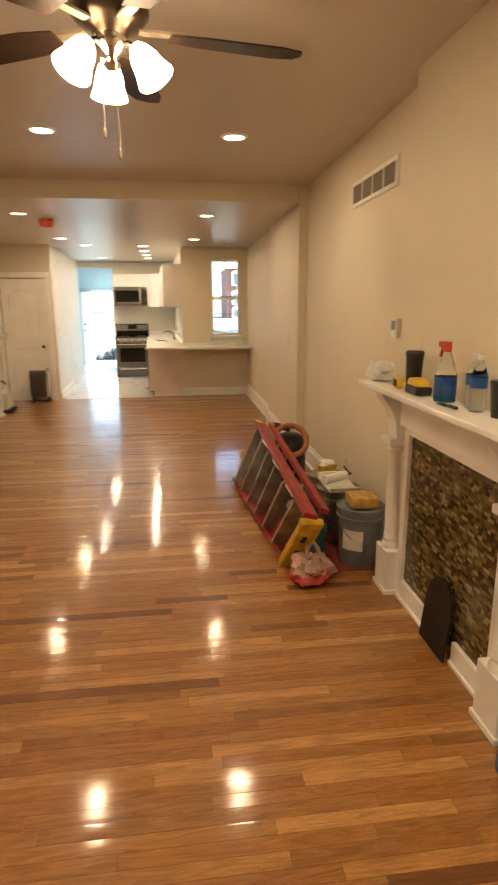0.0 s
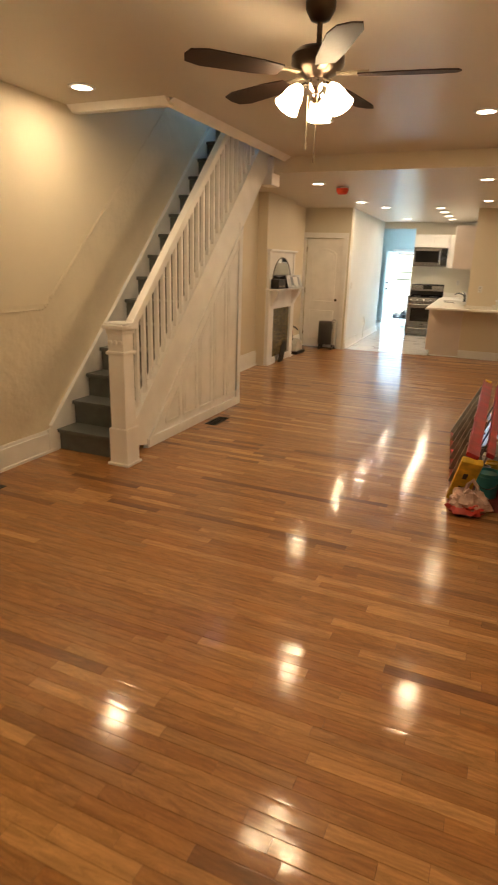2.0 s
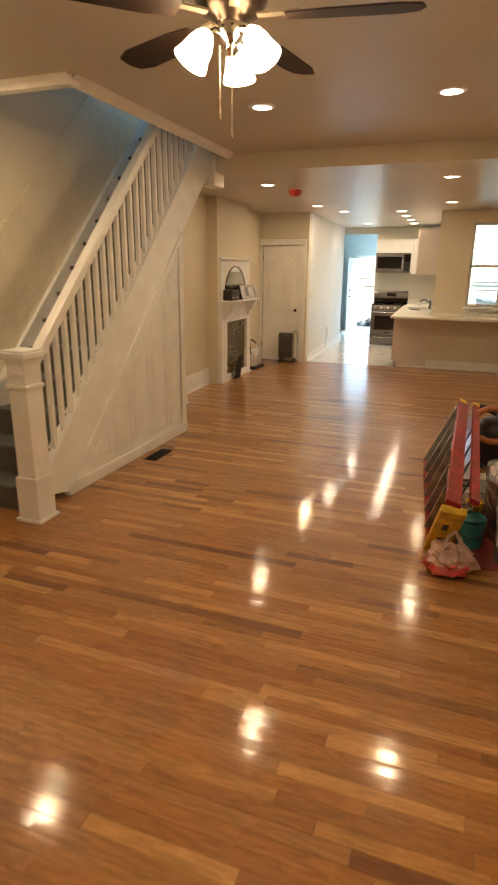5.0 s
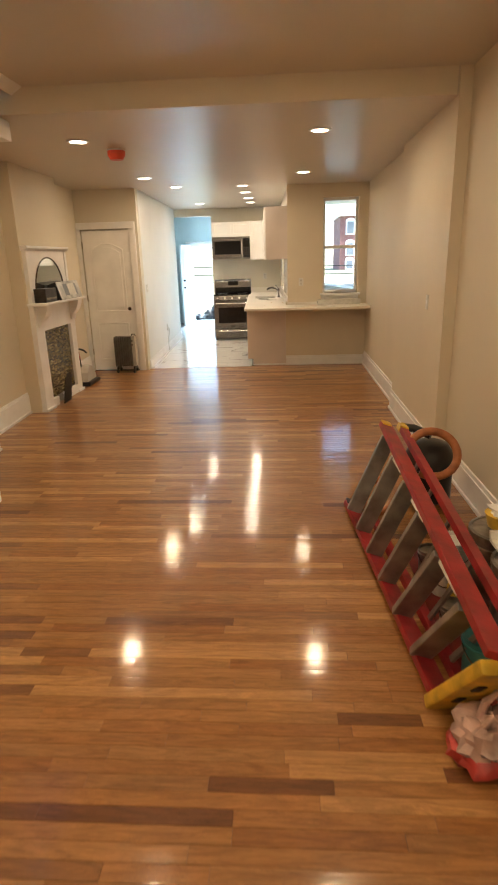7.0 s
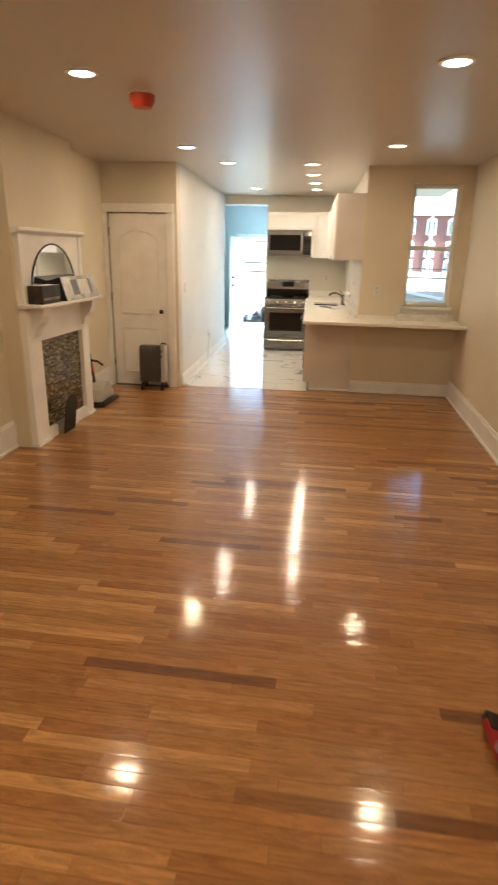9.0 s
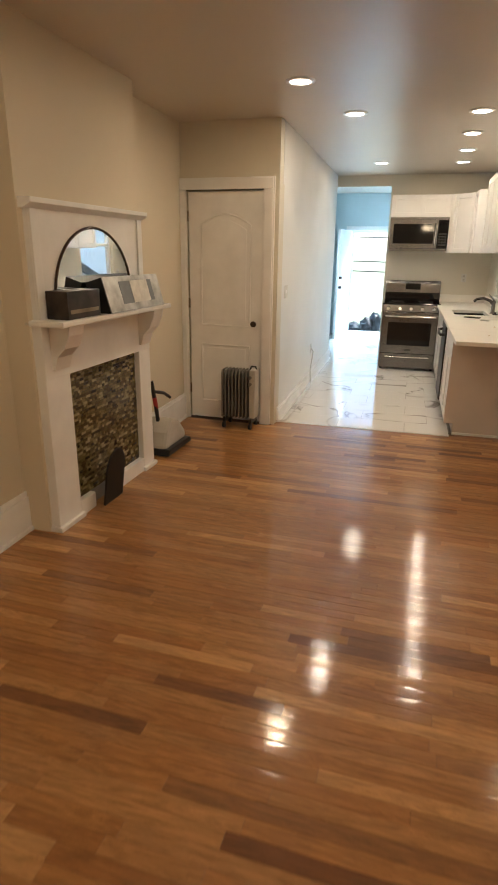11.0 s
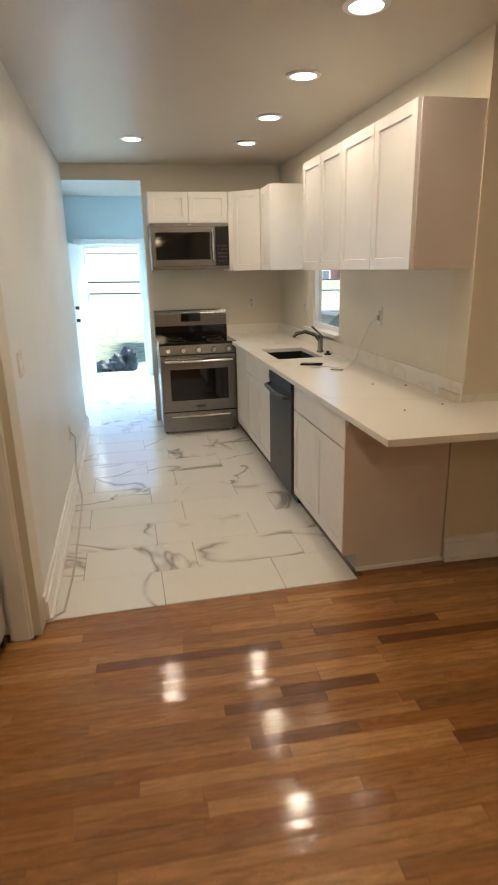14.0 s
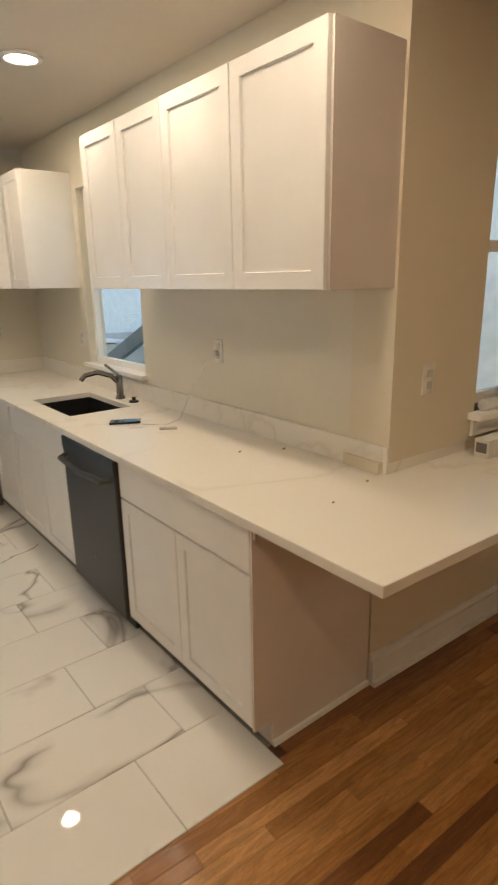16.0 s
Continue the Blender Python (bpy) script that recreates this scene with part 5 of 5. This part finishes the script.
for x in (.2, .89): part("foot", G().lathe([(.02, 0), (.02, .035)], (x, RY + .1, 0), 10), BLACK, rg)

# small window over the sink
w = thing("window_2", (1.62, 11.6, 1.06), "small white framed window over the sink", "window", kind="structure")
part("window_frame", G().box(1.60, 11.2, 1.06, 1.64, 11.235, 2.2).box(1.60, 11.965, 1.06, 1.64, 12.0, 2.2).box(1.60, 11.235, 1.06, 1.64, 11.965, 1.10).box(1.60, 11.235, 1.6, 1.64, 11.965, 1.64), TRIM, w)
part("window_sill", G().box(1.51, 11.17, 1.035, 1.66, 12.03, 1.062), TRIM, w, bevel=.004); p = part("pane", G().box(1.618, 11.235, 1.10, 1.622, 11.965, 2.2), PANE, w); p.visible_shadow = False
XF = ID
t = thing("neighbour_stair_rail", (1.95, 12.3, -.14), "grey outside stair rail beyond the small window", "railing")
part("stair_slope", G().beam((1.95, 13.3, .78), (1.95, 11.6, 1.46), .05, .11), GREYPL, t); part("post", G().box(1.92, 13.2, -.14, 1.98, 13.26, .78), GREYPL, t); part("post", G().box(1.92, 11.62, -.14, 1.98, 11.68, 1.42), GREYPL, t)

# tall window
w = thing("window_1", (2.3, WY, WZ0), "tall white double hung window with lower sash up against daylight", "window", kind="structure")
YF = WY + .09
for (x0, x1, z0, z1) in ((WX0, WX0 + .035, WZ0, WZ1), (WX1 - .035, WX1, WZ0, WZ1), (WX0 + .035, WX1 - .035, WZ1 - .04, WZ1), (WX0 + .035, WX1 - .035, WZ0, WZ0 + .045), (WX0 + .035, WX1 - .035, 1.70, 1.745)):
    part("window_frame", G().box(x0, YF, z0, x1, YF + .04, z1), TRIM, w)
for z0, z1 in ((WZ0 + .045, 1.70), (1.745, WZ1 - .04)):
    p = part("pane", G().box(WX0 + .035, YF + .018, z0, WX1 - .035, YF + .022, z1), PANE, w); p.visible_shadow = False
part("window_sill", G().box(WX0 - .04, WY - .06, WZ0 - .03, WX1 + .04, YF, WZ0), TRIM, w, bevel=.005); part("apron", G().box(WX0 - .02, WY - .015, WZ0 - .1, WX1 + .02, WY, WZ0 - .031), TRIM, w)
part("sash_lift", G().box(2.26, YF - .012, WZ0 + .015, 2.34, YF, WZ0 + .03), TRIM, w)
t = thing("trim_offcut", (2.3, 9.32, .91), "length of white boxed trim resting under the window", "trim board"); part("board", G().box(1.97, 9.29, .9095, 2.6, 9.355, .985), LABELW, t, bevel=.003); part("printed_mark", G().box(1.968, 9.30, .93, 1.9695, 9.345, .97), HEATER, t, "grey printed barcode mark")
t = thing("clear_wrap", (2.2, 9.36, WZ0), "roll of clear plastic on the window sill", "plastic wrap"); part("roll", G().tube([(2.08, WY - .02, WZ0 + .025), (2.22, WY - .02, WZ0 + .025)], .024, 14), CLOTH, t, smooth=True)

# ---- back hall and outdoors ----
XF = KITCHEN @ Matrix.Translation((.15, 0, 0))
bd = thing("door_2", (-.84, 15.86, 0), "white back door standing open with dark lock and knob", "door", kind="structure")
leaf = part("door_leaf", G().prism([(-.845, 15.87), (-.80, 15.86), (-.93, 15.05), (-.972, 15.06)], "z", .01, 1.96), WHITEWALL, bd)
for z in (.95, 1.12): part("lock_knob", G().tube([(-.945, 15.12, z), (-.87, 15.11, z)], .024, 12), BRONZE, leaf, "dark metal knob", smooth=True)
for x0, x1, z0, z1 in ((-.92, -.842, 0, 1.965), (.032, .11, 0, 1.965), (-.92, .11, 1.965, 2.04)): part("casing", G().box(x0, 15.858, z0, x1, 15.879, z1), TRIM, bd, bevel=.003)
sd = thing("storm_door", (-.4, 15.97, 0), "white framed glass storm door, shut", "door", kind="structure")
for x0, x1, z0, z1 in ((-.838, -.77, .02, 1.965), (-.005, .028, .02, 1.965), (-.77, -.005, 1.92, 1.965), (-.77, -.005, .02, .07)): part("door_frame", G().box(x0, 15.955, z0, x1, 15.985, z1), TRIM, sd)
p = part("pane", G().box(-.77, 15.968, .07, -.005, 15.972, 1.92), PANE, sd); p.visible_shadow = False
XF = KITCHEN
hw = thing("window_3", (-1.1, 14.2, 1.0), "bright side window in the back hall", "window", kind="structure")
for i, (x, y) in enumerate(((-.55, 16.35), (-.3, 16.3), (-.12, 16.4))):
    t = thing("rubbish_bag", (x, y, -.02), "black rubbish bag on the back step", "rubbish bag", "rubbish bags"); part("bag_body", G().blob((x, y, .09 + .04 * i), (.15, .12, .10 + .05 * i), i + 11, .45), BLACK, t, smooth=True)
part("casing", G().box(-1.1, 13.75, 1.0, -1.085, 13.83, 2.1).box(-1.1, 14.6, 1.0, -1.085, 14.68, 2.1).box(-1.1, 13.75, 2.1, -1.085, 14.68, 2.18).box(-1.1, 13.72, .95, -1.06, 14.71, 1.0), TRIM, hw)
# The wall behind is solid; the pane's emission stands in for daylight.
part("pane", G().box(-1.099, 13.83, 1.0, -1.094, 14.6, 2.1), glow("bright_sky_pane", (.75, .9, 1.0), 1.0), hw)
XF = ID
solid("ground", G().box(-300, -300, -.4, 300, 300, -.14), GRASS, "lawn and yard reaching the distance", "ground", kind="structure")
solid("back_step", G().box(-2.0, 16.1, -.14, 1.0, 17.4, -.02), CONCRETE, "concrete back step", "pavement", kind="structure")
nb = thing("neighbour_wall", (4.8, 15, -.14), "pale grey rendered wall of the next house", "house wall")
part("wall", G().box(4.7, 9.8, -.14, 4.9, 20.5, 6.5), HEATERW, nb); part("coping", G().box(4.65, 9.75, 6.5, 4.95, 20.55, 6.58), CONCRETE, nb)
b = thing("brick_house", (20, 80, -.14), "far red brick house with arched white-trimmed windows", "house")
part("wall", G().box(8.6, 78, -.14, 40, 88, 6.3), BRICKM, b); part("cornice", G().box(8.4, 77.6, 6.3, 40.2, 88, 7.2), TRIM, b); part("downpipe", G().box(12.2, 77.85, -.14, 12.45, 77.99, 6.3), TRIM, b)
for fz in (-.1, 1.55, 4.1):
    for k in range(12):
        x = 9.3 + 2.45 * k; h = 1.15 if fz < 0 else 1.6
        wnd = part("window", G().prism([(x, fz), (x + 1.15, fz), (x + 1.15, fz + h)] + [(x + .575 + .575 * math.cos(a), fz + h + .38 * math.sin(a)) for a in np.linspace(.3, math.pi - .3, 7)] + [(x, fz + h)], "y", 77.9, 77.99), TRIM, b)
        part("pane", G().box(x + .16, 77.86, fz + .12, x + .99, 77.9, fz + h - .05), GREYPL, wnd)
sh_ = thing("garden_store", (3.3, 16, -.14), "low pale horizontal-sided store with a white coping", "shed")
for k in range(7): part("siding_board", G().prism([(2.3, -.14 + .15 * k), (2.3, .005 + .15 * k), (4.6, .005 + .15 * k - .02 * (k > 4)), (4.6, -.14 + .15 * k)], "y", 16.0 - .008 * (k % 2), 16.05), HEATERW, sh_)
part("coping", G().prism([(2.25, .93), (2.25, .99), (4.65, .60), (4.65, .54)], "y", 15.94, 16.12), TRIM, sh_)
part("back_wall", G().prism([(2.3, -.14), (2.3, .92), (4.6, .55), (4.6, -.14)], "y", 16.06, 18.0), HEATERW, sh_)
f = thing("yard_fence", (3, 24, -.14), "pale board fence across the yard", "fence")
for k in range(60): part("board", G().box(-6 + .3 * k, 24, -.14, -5.73 + .3 * k, 24.03, .75), LABELW, f)
for z in (.1, .55): part("fence_rail", G().box(-6, 24.03, z, 12, 24.08, z + .09), LABELW, f)
cab = thing("overhead_cables", (0, 20, 0), "dark overhead cables crossing behind the house", "cable")
for z in (.98, 1.25, 1.9): part("cable", G().tube([(-8 + 2 * k, 21.5, z + .004 * (k - 8) ** 2) for k in range(17)], .014, 6), BLACK, cab)
for x in (-8, 24): part("pole", G().lathe([(.1, -.14), (.08, 2.6)], (x if x < 0 else 24, 21.5, 0), 10), BRONZE, cab)

# ---- floor pieces: marble tiles ----
TL, TW = .622, .325
tile_mesh = {}
fl = bpy.data.objects["floor_kitchen"]
rows = int((15.95 - 9.3) / TW) + 2
for r in range(rows):
    y0 = 9.312 + r * TW; y1 = y0 + TW
    if r == 0: y0 = 9.297
    lim_l, lim_r = (-.62, .965) if y0 < 12.95 else (-1.1, .45)
    x = -.05 + .207 * (r % 2) - TL * 3
    while x < lim_r:
        a, b = max(x, lim_l), min(x + TL, lim_r)
        if b - a > .02:
            key = (round(b - a, 3), round(y1 - y0, 3))
            if key not in tile_mesh: tile_mesh[key] = mesh_of("tile", G().box(.0016, .0016, .0, key[0] - .0016, key[1] - .0016, .0045), TILE)
            o = new("tile", tile_mesh[key]); o.parent = fl; o.location = (a, y0, 0)
        x += TL

# ---- floor pieces: oak strips ----
rr = random.Random(11); OW = .0572
parts_left = 300; joined = G(); strip_mesh = {}
flo = bpy.data.objects["floor"]
y = -3.39; row = 0
while y < 9.47:
    x = -1.24 - rr.random() * .8 if y < 5 else -1.5 - rr.random() * .8
    y2 = y + OW
    while x < 2.72:
        l = round(rr.choice((.25, .35, .45, .6, .6, .75, .9, 1.1)) + rr.random() * .05, 1); a, b = max(x, -1.5 if y < 9.1 else -.64 if y < 9.345 else 1.0), min(x + l, 2.72)
        if b - a > .01:
            if 1.9 < y < 4.6 and b - a > l - .001 and parts_left > 0:
                parts_left -= 1
                if l not in strip_mesh: strip_mesh[l] = mesh_of("oak_strip", G().box(.0005, .0007, -.014, l - .0005, OW - .0007, 0), OAK)
                o = new("oak_strip", strip_mesh[l]); o.parent = flo; o.location = (a, y, 0); o.rotation_euler = (radians((rr.random() - .5) * .7), 0, 0)
            else:
                joined.box(a + .0005, y + .0007, -.014, b - .0005, y2 - .0007, 0)
                tilt = (rr.random() - .5) * .0008
                for q, sg in ((4, -1), (5, -1), (6, 1), (7, 1)): vx = joined.v[len(joined.v) - 8 + q]; joined.v[len(joined.v) - 8 + q] = (vx[0], vx[1], sg * tilt)
        x += l
    y = y2; row += 1
me = bpy.data.meshes.new("oak_strips"); me.from_pydata(joined.v, [], joined.f); me.materials.append(OAK)
o = new("oak_strips", me); o.parent = flo; tagged(o, kind="stuff")
